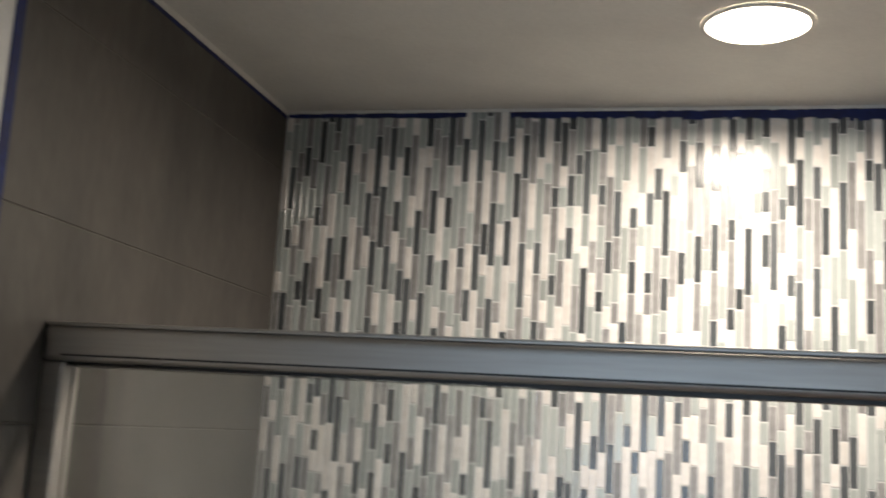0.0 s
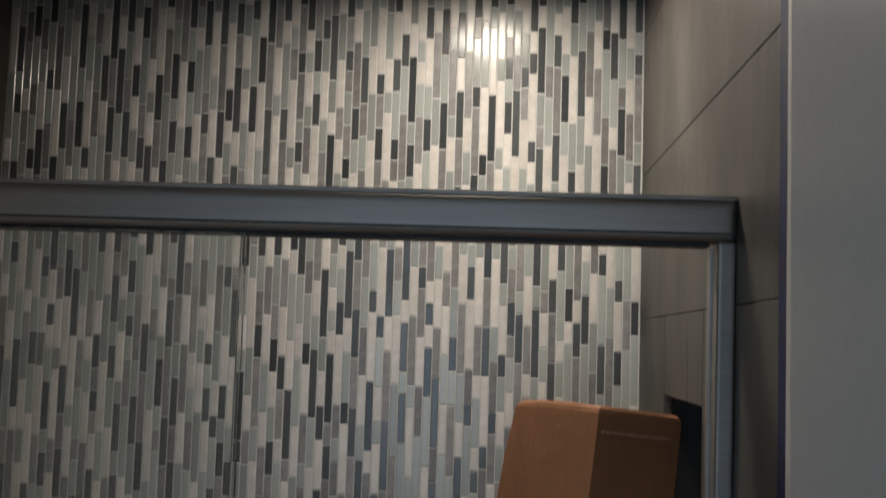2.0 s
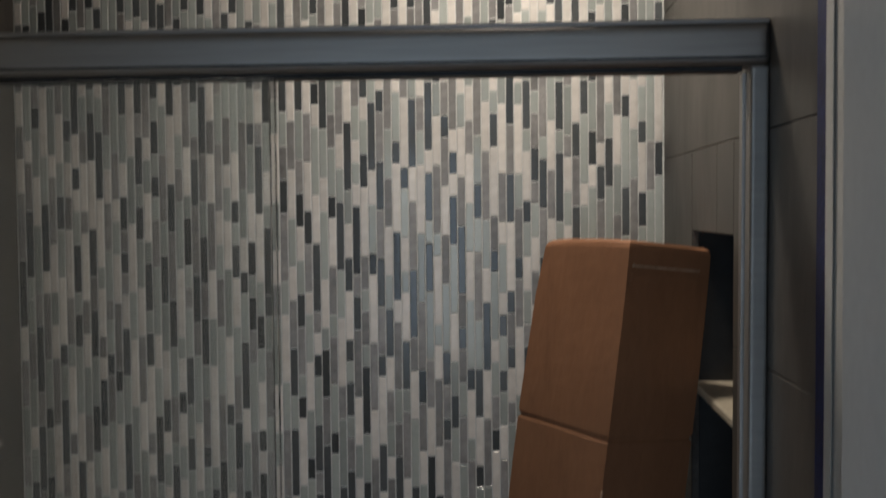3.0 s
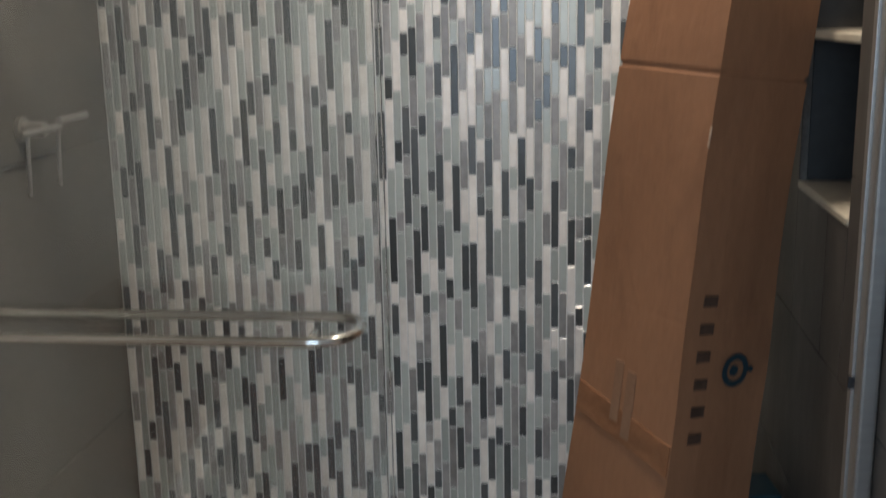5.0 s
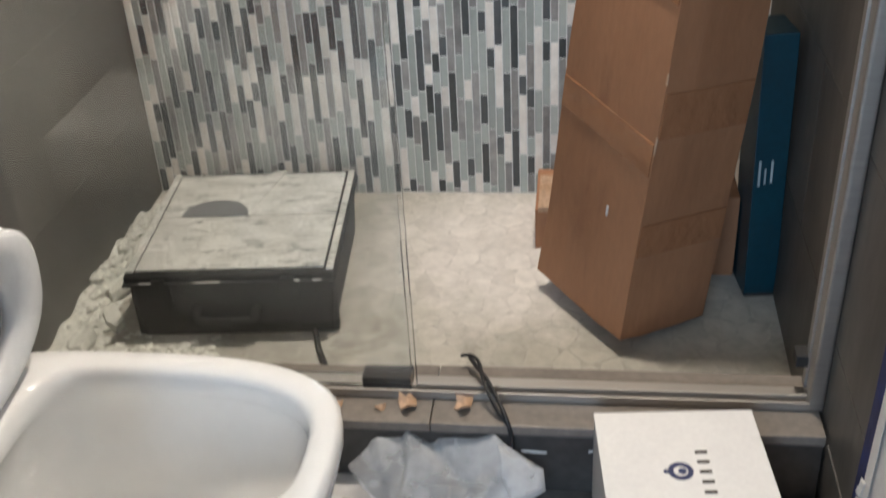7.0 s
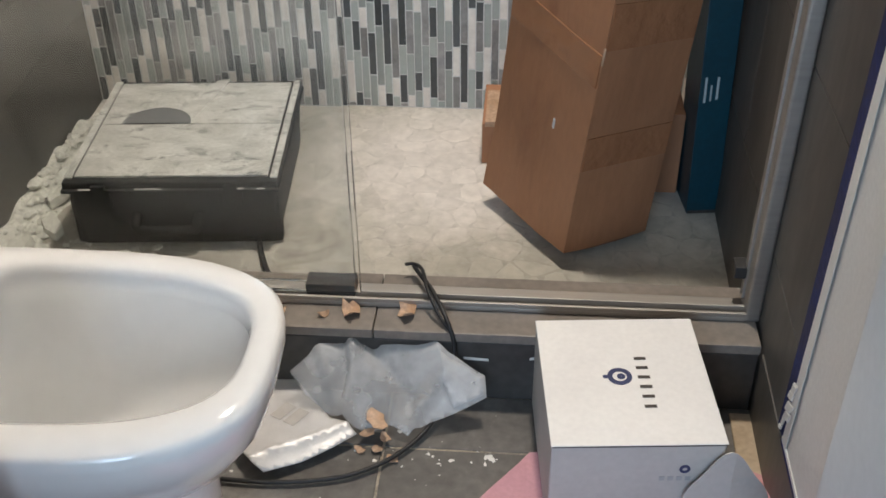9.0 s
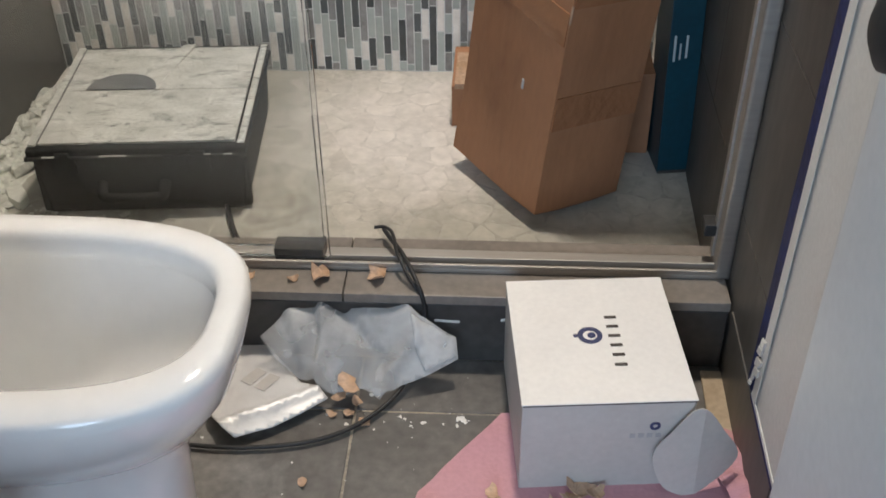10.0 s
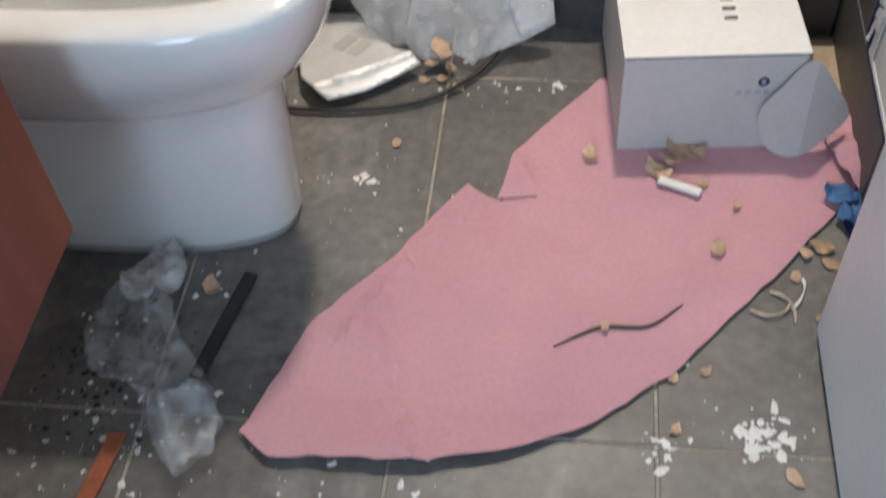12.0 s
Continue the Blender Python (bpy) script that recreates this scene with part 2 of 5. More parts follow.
DUST_SPILL = ((0.62, 0.585, 0.545), (0.80, -0.24, 0.014), 0.29)
M = dict(
    tile=material("porcelain_tile", (0.092, 0.083, 0.073), 0.44, spec=0.35, vary=0.12, scale=5, fine=60, streak=(1, 1, 0.4), second=(0.060, 0.055, 0.050), amount=0.5, bump=0.05, each=0.05, smear=((0.128, 0.119, 0.108), 3.0, 0.50, 0.75)),
    floor_tile=material("floor_tile", (0.150, 0.140, 0.128), 0.42, vary=0.20, scale=3.6, fine=60, second=(0.086, 0.080, 0.074), bump=0.08, each=0.08, smear=((0.27, 0.26, 0.245), 6.0, 0.54, 0.86)),
    grout=material("grout", (0.38, 0.33, 0.26), 0.9, vary=0.3, scale=9, fine=200, second=(0.22, 0.20, 0.17)),
    wall_grout=material("wall_grout", (0.15, 0.135, 0.12), 0.9, vary=0.2, scale=20, fine=200),
    mosaic_grout=material("mosaic_grout", (0.68, 0.68, 0.66), 0.85, vary=0.12, scale=12, fine=200),
    stone_white=material("mosaic_white_stone", (0.80, 0.76, 0.71), 0.24, vary=0.07, scale=30, fine=120, second=(0.68, 0.64, 0.59), island=0.10, each=0.10, bump=0.03),
    glass_pale=material("mosaic_pale_glass", (0.41, 0.44, 0.415), 0.17, vary=0.05, scale=20, fine=60, island=0.20, each=0.20, bump=0.0),
    stone_grey=material("mosaic_grey_stone", (0.30, 0.29, 0.28), 0.32, vary=0.16, scale=35, fine=140, second=(0.21, 0.205, 0.20), island=0.22, each=0.22, bump=0.03),
    glass_dark=material("mosaic_dark_glass", (0.078, 0.085, 0.088), 0.17, vary=0.08, scale=20, fine=60, island=0.32, each=0.32, bump=0.0),
    paint=material("wall_paint", (0.70, 0.70, 0.68), 0.6, vary=0.04, scale=3, fine=150, second=(0.62, 0.62, 0.60), bump=0.06),
    door_paint=material("door_paint", (0.66, 0.68, 0.69), 0.38, vary=0.03, scale=3, fine=90, second=(0.60, 0.62, 0.64), bump=0.03),
    ceiling=material("ceiling_paint", (0.74, 0.72, 0.67), 0.8, vary=0.04, scale=4, fine=160, second=(0.66, 0.64, 0.60), bump=0.08),
    steel=material("brushed_nickel", (0.43, 0.41, 0.385), 0.50, 1.0, vary=0.06, scale=6, fine=160, streak=(0.05, 1, 1), bump=0.02),
    chrome=material("polished_nickel", (0.66, 0.63, 0.58), 0.16, 1.0, vary=0.04, scale=9, fine=60, bump=0.0),
    rubber=material("black_rubber", (0.018, 0.018, 0.019), 0.55, vary=0.2, scale=20, fine=120),
    ceramic=material("white_ceramic", (0.80, 0.80, 0.79), 0.10, vary=0.015, scale=3, fine=40, bump=0.0, coat=0.5),
    seat=material("white_seat_plastic", (0.74, 0.75, 0.76), 0.25, vary=0.03, scale=6, fine=60, bump=0.02),
    card=material("brown_cardboard", (0.36, 0.170, 0.086), 0.62, vary=0.05, scale=4, fine=70, streak=(1.4, 1.4, 0.55), second=(0.30, 0.137, 0.067), bump=0.08, dent=0.5, smear=((0.215, 0.095, 0.048), 6.0, 0.55, 0.80)),
    tape_card=material("packing_tape", (0.330, 0.152, 0.076), 0.20, vary=0.06, scale=10, fine=40, bump=0.05, dent=0.6),
    carton_ink=material("brown_black_print", (0.10, 0.055, 0.036), 0.65, vary=0.25, scale=60, bump=0.0),
    faint_ink=material("faint_print", (0.315, 0.166, 0.094), 0.7, vary=0.08, bump=0.0),
    pale_card=material("pale_cardboard", (0.50, 0.41, 0.30), 0.8, vary=0.10, scale=12, fine=120, second=(0.42, 0.33, 0.23), bump=0.12),
    white_card=material("white_carton", (0.80, 0.78, 0.75), 0.5, vary=0.03, scale=5, fine=120, second=(0.72, 0.70, 0.68), bump=0.03),
    # white carton darkened for its shaded sides; also the pouch's grey label
    shade_and_label_grey=material("white_carton_shade_and_label", (0.49, 0.468, 0.44), 0.6, vary=0.04, scale=5, fine=120, second=(0.45, 0.43, 0.405), bump=0.03),
    teal=material("teal_carton", (0.002, 0.042, 0.064), 0.4, vary=0.12, scale=8, fine=90, second=(0.0015, 0.030, 0.048), bump=0.04),
    ink=material("navy_ink", (0.03, 0.04, 0.11), 0.5, vary=0.05, bump=0.0),
    black_ink=material("dark_print", (0.055, 0.045, 0.04), 0.6, vary=0.1, bump=0.0),
    teal_ink=material("faded_teal_print", (0.020, 0.046, 0.058), 0.6, vary=0.1, bump=0.0),
    white_ink=material("white_print", (0.42, 0.47, 0.48), 0.5, vary=0.05, bump=0.0),
    grey_ink=material("pale_grey_print", (0.36, 0.355, 0.36), 0.5, vary=0.05, bump=0.0),
    case=material("black_case_plastic", (0.010, 0.010, 0.010), 0.6, spec=0.25, vary=0.25, scale=9, fine=120, second=(0.016, 0.016, 0.015), amount=0.35, bump=0.08),
    dust=material("plaster_dust", (0.64, 0.635, 0.60), 0.95, vary=0.18, scale=16, fine=170, streak=(0.8, 1.5, 1), second=(0.44, 0.44, 0.41), amount=0.45, bump=0.4, smear=((0.15, 0.155, 0.145), 24.0, 0.54, 0.70)),
    clean=material("wiped_grey_plastic", (0.17, 0.175, 0.18), 0.5, vary=0.08, scale=20, fine=100),
    plaster=material("broken_plaster", (0.70, 0.70, 0.64), 0.95, vary=0.2, scale=18, fine=120, bump=0.3),
    pebble=material("dusty_pebble_tile", (0.38, 0.365, 0.315), 0.85, vary=0.10, scale=4.5, fine=45, second=(0.50, 0.48, 0.43), amount=0.5, bump=0.10, island=0.08, each=0.08, smear=((0.24, 0.22, 0.18), 7.0, 0.55, 0.80), spill=DUST_SPILL),
    pan=material("dusty_shower_grout", (0.36, 0.345, 0.30), 0.95, vary=0.15, scale=4.5, fine=60, second=(0.50, 0.48, 0.43), amount=0.55, bump=0.1, smear=((0.24, 0.22, 0.18), 7.0, 0.55, 0.80), spill=DUST_SPILL),
    curb_cap=material("curb_cap_stone", (0.22, 0.19, 0.165), 0.38, vary=0.12, scale=8, fine=80, second=(0.16, 0.14, 0.12), bump=0.04),
    curb_face=material("curb_face_tile", (0.060, 0.056, 0.053), 0.4, vary=0.18, scale=6, fine=60, second=(0.04, 0.038, 0.036), bump=0.05, each=0.08),
    pink=material("pink_rosin_paper", (0.57, 0.305, 0.335), 0.9, vary=0.05, scale=5, fine=160, second=(0.51, 0.265, 0.31), bump=0.10, dent=0.4),
    blue=material("blue_masking_tape", (0.007, 0.012, 0.068), 0.7, vary=0.25, scale=25, fine=120, second=(0.010, 0.022, 0.115), bump=0.2),
    blue_light=material("crumpled_blue_tape", (0.06, 0.17, 0.36), 0.6, vary=0.15, scale=30, fine=120, second=(0.04, 0.12, 0.30), bump=0.1),
    film=filmy("hazy_plastic_film", (0.80, 0.82, 0.83), 0.13, 40, 0.6, 0.35),
    bag_film=filmy("cloudy_plastic_bag", (0.74, 0.74, 0.74), 0.33, 14, 0.10, 0.65),
    glass=glassy("shower_glass", (0.965, 0.985, 0.978), 0.0, 1.0),
    pane=dusty_pane("dusty_door_glass", (0.985, 0.996, 0.99), 0.0075),
    foil=material("silver_white_pouch", (0.66, 0.65, 0.64), 0.38, 0.14, vary=0.05, scale=10, fine=50, bump=0.06, dent=0.2),
    chip=material("wood_chip", (0.50, 0.34, 0.235), 0.8, vary=0.2, scale=30, fine=150, second=(0.40, 0.25, 0.15), bump=0.2, each=0.2),
    paper=material("white_paper_scrap", (0.74, 0.72, 0.68), 0.8, vary=0.06, scale=20, fine=90),
    wood=material("cherry_wood", (0.21, 0.052, 0.022), 0.35, vary=0.14, scale=6, fine=60, streak=(1, 1, 0.08), second=(0.13, 0.030, 0.014), bump=0.04, coat=0.2),
    brick=material("terracotta_scrap", (0.36, 0.11, 0.05), 0.8, vary=0.2, scale=30, fine=120),
    # near black: paints in the unlit niche's shade; also the tear and grit
    dark=material("painted_shade_and_dirt", (0.020, 0.019, 0.018), 0.5, vary=0.2, scale=8, fine=60),
    ledge=material("cream_stone_ledge", (0.52, 0.46, 0.36), 0.4, vary=0.1, scale=10, fine=90),
    oak=material("hall_floor_wood", (0.28, 0.17, 0.09), 0.5, vary=0.12, scale=5, fine=60, streak=(1, 0.1, 1)),
    lens=glowing("lamp_lens", (1.0, 0.86, 0.68), 14.0),
)


# ---- mesh helpers ----
def part(name, bm, mat, parent=None, label="", smooth=False):
    """Links a bmesh as one mesh object, under parent if there is one."""
    me = bpy.data.meshes.new(name)
    bm.to_mesh(me)
    bm.free()
    for m in mat if isinstance(mat, (list, tuple)) else [mat]:
        me.materials.append(m)
    if smooth:
        for p in me.polygons:
            p.use_smooth = True
    ob = new(name, me)
    ob.parent = parent
    if label:
        ob["label"] = label
    return ob


def thing(name, label, category, m=None, group="", kind=""):
    ob = new(name)
    ob.empty_display_size = 0.05
    if m is not None:
        ob.matrix_basis = m
    return tagged(ob, label, category, group, kind)


def block(lo, hi, bevel=0.0, segments=2, bm=None, warp=None):
    """A box between two corners, with rounded edges; warp moves its corners."""
    keep = bm
    bm = bmesh.new()
    vs = [bm.verts.new((x, y, z)) for z in (lo[2], hi[2]) for y in (lo[1], hi[1]) for x in (lo[0], hi[0])]
    for f in ((0, 2, 3, 1), (4, 5, 7, 6), (0, 1, 5, 4), (2, 6, 7, 3), (0, 4, 6, 2), (1, 3, 7, 5)):
        bm.faces.new([vs[i] for i in f])
    if bevel:
        bmesh.ops.bevel(bm, geom=bm.edges[:], offset=bevel, segments=segments, affect="EDGES", profile=0.7)
    if warp:
        for v in bm.verts:
            v.co = Vector(warp(*v.co))
    if keep is None:
        return bm
    return join(keep, bm)


def join(bm, other):
    """Adds other to bm."""
    me = bpy.data.meshes.new("tmp")
    other.to_mesh(me)
    other.free()
    bm.from_mesh(me)
    bpy.data.meshes.remove(me)
    return bm


def smooth_path(points, steps=8):
    """A Catmull-Rom line through the points."""
    p = [Vector(q) for q in points]
    p = [2 * p[0] - p[1], *p, 2 * p[-1] - p[-2]]
    line = []
    for a, b, c, d in zip(p, p[1:], p[2:], p[3:]):
        for k in range(steps):
            t = k / steps
            line.append(0.5 * (2 * b + (c - a) * t + (2 * a - 5 * b + 4 * c - d) * t * t + (3 * b - a - 3 * c + d) * t**3))
    return [*line, p[-2]]


def tube(line, radius, sides=12):
    """A round tube along a line, closed at both ends."""
    bm = bmesh.new()
    rings = []
    up = Vector((0.02, 0.03, 1))
    for k, p in enumerate(line):
        way = (line[min(k + 1, len(line) - 1)] - line[max(k - 1, 0)]).normalized()
        a = way.cross(up)
        a = (a if a.length > 0.05 else way.cross(Vector((1, 0, 0)))).normalized()
        b = way.cross(a)
        r = radius(k / (len(line) - 1)) if callable(radius) else radius
        rings.append([bm.verts.new(p + r * (a * math.cos(2 * math.pi * i / sides) + b * math.sin(2 * math.pi * i / sides))) for i in range(sides)])
    for r, s in zip(rings, rings[1:]):
        for i in range(sides):
            bm.faces.new((r[i], r[(i + 1) % sides], s[(i + 1) % sides], s[i]))
    bm.faces.new(rings[0][::-1])
    bm.faces.new(rings[-1])
    bmesh.ops.recalc_face_normals(bm, faces=bm.faces)
    return bm


def egg(z, cx, cy, front, back, half, n=2.5, count=56):
    """A ring like a toilet's outline: front and back reach, half width, squareness."""
    ring = []
    for k in range(count):
        a = 2 * math.pi * k / count
        c, s = math.cos(a), math.sin(a)
        reach = front if c > 0 else back
        ring.append((cx + reach * math.copysign(abs(c) ** (2 / n), c), cy + half * math.copysign(abs(s) ** (2 / n), s), z))
    return ring


def loft(rings, cap_start=True, cap_end=True):
    bm = bmesh.new()
    vs = [[bm.verts.new(p) for p in r] for r in rings]
    m = len(rings[0])
    for r, s in zip(vs, vs[1:]):
        for i in range(m):
            bm.faces.new((r[i], r[(i + 1) % m], s[(i + 1) % m], s[i]))
    if cap_start:
        bm.faces.new(vs[0][::-1])
    if cap_end:
        bm.faces.new(vs[-1])
    bmesh.ops.recalc_face_normals(bm, faces=bm.faces)
    return bm


def sheet(outline, height, thick, cell=0.012):
    """A thin sheet whose outline is a smooth closed line; height(x, y) lifts it."""
    pts = [Vector((*p, 0)) for p in outline]
    xs, ys = [p.x for p in pts], [p.y for p in pts]

    bm = bmesh.new()
    ring = [bm.verts.new(p) for p in pts]
    face = bm.faces.new(ring)
    bmesh.ops.triangulate(bm, faces=[face])
    for axis, lo, hi in ((Vector((1, 0, 0)), min(xs), max(xs)), (Vector((0, 1, 0)), min(ys), max(ys))):
        for k in range(1, int((hi - lo) / cell)):
            bmesh.ops.bisect_plane(bm, geom=bm.verts[:] + bm.edges[:] + bm.faces[:], plane_co=axis * (lo + k * cell), plane_no=axis)
    bmesh.ops.triangulate(bm, faces=bm.faces)
    for v in bm.verts:
        v.co.z = height(v.co.x, v.co.y)
    bmesh.ops.recalc_face_normals(bm, faces=bm.faces)
    if sum(f.normal.z for f in bm.faces) < 0:
        bmesh.ops.reverse_faces(bm, faces=bm.faces)
    bmesh.ops.solidify(bm, geom=bm.faces[:], thickness=thick)
    return bm


def closed(points, steps=6):
    """A smooth closed outline through a few corners, in the plane."""
    n = len(points)
    out = []
    for i in range(n):
        a, b, c, d = (Vector(points[(i + k) % n]) for k in (-1, 0, 1, 2))
        for k in range(steps):
            t = k / steps
            q = 0.5 * (2 * b + (c - a) * t + (2 * a - 5 * b + 4 * c - d) * t * t + (3 * b - a - 3 * c + d) * t**3)
            out.append((q.x, q.y))
    return out


# ---- structure ----
W, SKEW, TILED, TILED_L = 1.314, 0.018, 1.062, 1.0


def on_right(u, d, z):
    """u along the wall from the back, d out of it, z up."""
    return (W + u * (0.0084 * z - 0.022) - d, -u, z)


def on_left(u, d, z):
    return (SKEW * u + d, -u, z)


def structure(name, bm, mat, label, category):
    return tagged(part(name, bm, mat), label, category, kind="structure")


NICHE = (0.322, 0.655, 1.038, 1.548)
FRONT = 2.24

floor = structure("floor", block((-0.15, -FRONT - 0.1, -0.15), (W + 0.25, -0.90, -0.0015)), M["grout"], "dark grey-brown porcelain tile floor with debris", "floor")
wall_back = structure("wall_back", block((-0.12, -0.0003, -0.15), (W + 0.14, 0.14, CEIL)), M["mosaic_grout"], "back wall of the shower with vertical strip mosaic", "wall")
shower_floor = structure("shower_floor", block((-0.02, -0.80, -0.1), (W + 0.03, 0.004, 0.014)), M["pan"], "dusty shower floor of flat pebbles", "shower floor")

bm = block((0, -0.14, -0.15), (FRONT, -0.0016, CEIL), warp=on_left)
wall_left = structure("wall_left", bm, [M["wall_grout"], M["paint"]], "tiled and painted side wall", "wall")
bm = bmesh.new()
n0, n1, z0, z1 = NICHE
for lo, hi in (((0, -0.14, -0.15), (n0, -0.0016, CEIL)), ((n1, -0.14, -0.15), (FRONT, -0.0016, CEIL)), ((n0, -0.14, -0.15), (n1, -0.0016, z0)), ((n0, -0.14, z1), (n1, -0.0016, CEIL)), ((n0, -0.14, z0), (n1, -0.11, z1))):
    block(lo, hi, bm=bm, warp=on_right)
wall_right = structure("wall_right", bm, M["wall_grout"], "tiled shower wall with a recessed niche", "wall")
structure("painted_wall", block((TILED + 0.001, -0.012, 0.118), (FRONT, 0.0004, CEIL), warp=on_right), M["paint"], "white painted wall beside the shower tiles", "wall")
structure("painted_wall_far", block((TILED_L + 0.005, -0.012, 0.0), (FRONT, 0.0004, CEIL), warp=on_left), M["paint"], "white painted wall behind the toilet", "wall")
structure("ceiling", block((-0.15, -FRONT - 0.1, CEIL), (W + 0.25, 0.14, CEIL + 0.1)), M["ceiling"], "plain off-white painted ceiling", "ceiling")

# the wall with the doorway behind, and an unseen hall added to let daylight in
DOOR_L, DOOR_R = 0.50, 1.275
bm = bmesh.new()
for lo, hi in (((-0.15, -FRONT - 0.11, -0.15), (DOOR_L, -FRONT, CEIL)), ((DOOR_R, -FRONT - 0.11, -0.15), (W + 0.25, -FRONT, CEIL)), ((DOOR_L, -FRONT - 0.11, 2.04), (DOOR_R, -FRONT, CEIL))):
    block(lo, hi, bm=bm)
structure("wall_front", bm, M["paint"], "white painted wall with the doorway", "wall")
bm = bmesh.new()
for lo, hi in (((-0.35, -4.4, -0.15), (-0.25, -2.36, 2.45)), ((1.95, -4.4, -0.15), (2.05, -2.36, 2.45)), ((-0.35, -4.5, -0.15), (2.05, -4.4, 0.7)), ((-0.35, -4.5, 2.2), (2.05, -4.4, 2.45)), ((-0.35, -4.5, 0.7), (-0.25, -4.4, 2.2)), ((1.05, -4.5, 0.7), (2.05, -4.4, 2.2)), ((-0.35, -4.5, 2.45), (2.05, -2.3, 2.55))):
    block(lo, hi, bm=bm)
structure("hall_wall", bm, M["paint"], "unseen white hall walls added around an opening for daylight", "wall")
structure("hall_floor", block((-0.35, -4.5, -0.15), (2.05, -2.34, -0.008)), M["oak"], "brown wooden floor of the added, unseen hall", "floor")

# curb
structure("curb", block((0.0, -0.893, -0.1), (W - 0.022, -0.775, 0.112)), M["curb_face"], "low tiled shower curb", "curb")


def sliver(name, lo, hi, mat, parent, bevel=0.0015, warp=None, segments=1):
    return part(name, block(lo, hi, bevel, segments, warp=warp), mat, parent)


# ---- shower door: frame, panes, rails ----
DOOR_Y = -0.832
XL, XR = 0.018, W - 0.0065
door_frame = thing("shower_door", "sliding glass shower door in a brushed nickel frame, slid open", "shower door")
bm = block((XL, DOOR_Y - 0.030, 1.757), (XR, DOOR_Y + 0.030, 1.806), 0.014, 4)
part("header_rail", bm, M["steel"], door_frame, "rounded brushed nickel header rail", smooth=True)
part("header_cap", block((XL, DOOR_Y - 0.026, 1.806), (XR, DOOR_Y + 0.026, 1.812), 0.003, 2), M["steel"], door_frame)
part("header_groove", block((XL + 0.03, DOOR_Y - 0.0312, 1.764), (XR - 0.006, DOOR_Y - 0.026, 1.7665)), M["rubber"], door_frame)
part("header_seal", block((XL + 0.03, DOOR_Y - 0.012, 1.751), (XR - 0.03, DOOR_Y + 0.020, 1.757), 0.001), M["rubber"], door_frame, "black seal under the rail")


def right_jamb(x, y, z):
    """x is the depth out of the wall."""
    return on_right(-y, x, z)


jamb = part("jamb", block((XL - 0.004, DOOR_Y - 0.022, 0.128), (XL + 0.030, DOOR_Y + 0.024, 1.757), 0.006, 3), M["steel"], door_frame)
part("jamb_lip", block((XL + 0.027, DOOR_Y + 0.006, 0.15), (XL + 0.033, DOOR_Y + 0.022, 1.75), 0.001), M["steel"], jamb)
jamb = part("jamb", block((0.0, DOOR_Y - 0.022, 0.128), (0.0225, DOOR_Y + 0.024, 1.757), 0.005, 3, warp=right_jamb), M["steel"], door_frame)
part("jamb_lip", block((0.0205, DOOR_Y + 0.006, 0.15), (0.0262, DOOR_Y + 0.022, 1.75), 0.001, warp=right_jamb), M["steel"], jamb)
SILL_R = W - 0.038
sill = part("sill", block((XL + 0.028, DOOR_Y - 0.022, 0.128), (SILL_R, DOOR_Y + 0.026, 0.136), 0.002), M["steel"], door_frame)
part("sill_track", block((XL + 0.030, DOOR_Y - 0.008, 0.136), (SILL_R, DOOR_Y - 0.002, 0.146), 0.001), M["steel"], sill)
part("sill_lip", block((XL + 0.030, DOOR_Y - 0.022, 0.136), (SILL_R, DOOR_Y - 0.017, 0.143), 0.001), M["steel"], sill)
part("door_guide", block((0.628, DOOR_Y - 0.012, 0.137), (0.702, DOOR_Y + 0.024, 0.160), 0.003), M["rubber"], door_frame, "black plastic door guide")
part("bumper", block((0.022, DOOR_Y + 0.006, 0.185), (0.042, DOOR_Y + 0.034, 0.205), 0.003, warp=right_jamb), M["rubber"], door_frame, "black rubber bumper")
part("bumper", block((0.0225, DOOR_Y + 0.004, 0.872), (0.0305, DOOR_Y + 0.011, 0.888), 0.002, warp=right_jamb), M["rubber"], door_frame, "black rubber bumper")
for x1, y in ((0.712, -0.846), (0.700, -0.818)):
    pane = part("pane", block((XL + 0.02, y - 0.004, 0.148), (x1, y + 0.004, 1.752), 0.0008, 1), M["pane"], door_frame)
    pane.visible_shadow = False
# towel bar: one rail on either side of the panes, joined at the end
bar = thing("towel_bar", "polished nickel towel bar looped through the glass door", "towel bar")
ZB = 0.943
loop = [(0.09, -0.894, ZB), (0.3, -0.894, ZB), (0.55, -0.894, ZB), (0.629, -0.893, ZB), (0.658, -0.880, ZB), (0.671, -0.855, ZB), (0.673, -0.832, ZB), (0.671, -0.809, ZB), (0.658, -0.788, ZB), (0.629, -0.777, ZB), (0.55, -0.776, ZB), (0.3, -0.776, ZB), (0.09, -0.776, ZB)]
part("rail", tube(smooth_path(loop, 6), 0.0068, 14), M["chrome"], bar, smooth=True)
for x in (0.12, 0.62):
    part("standoff", tube([Vector((x, -0.894, ZB)), Vector((x, -0.851, ZB))], 0.005, 10), M["chrome"], bar, smooth=True)

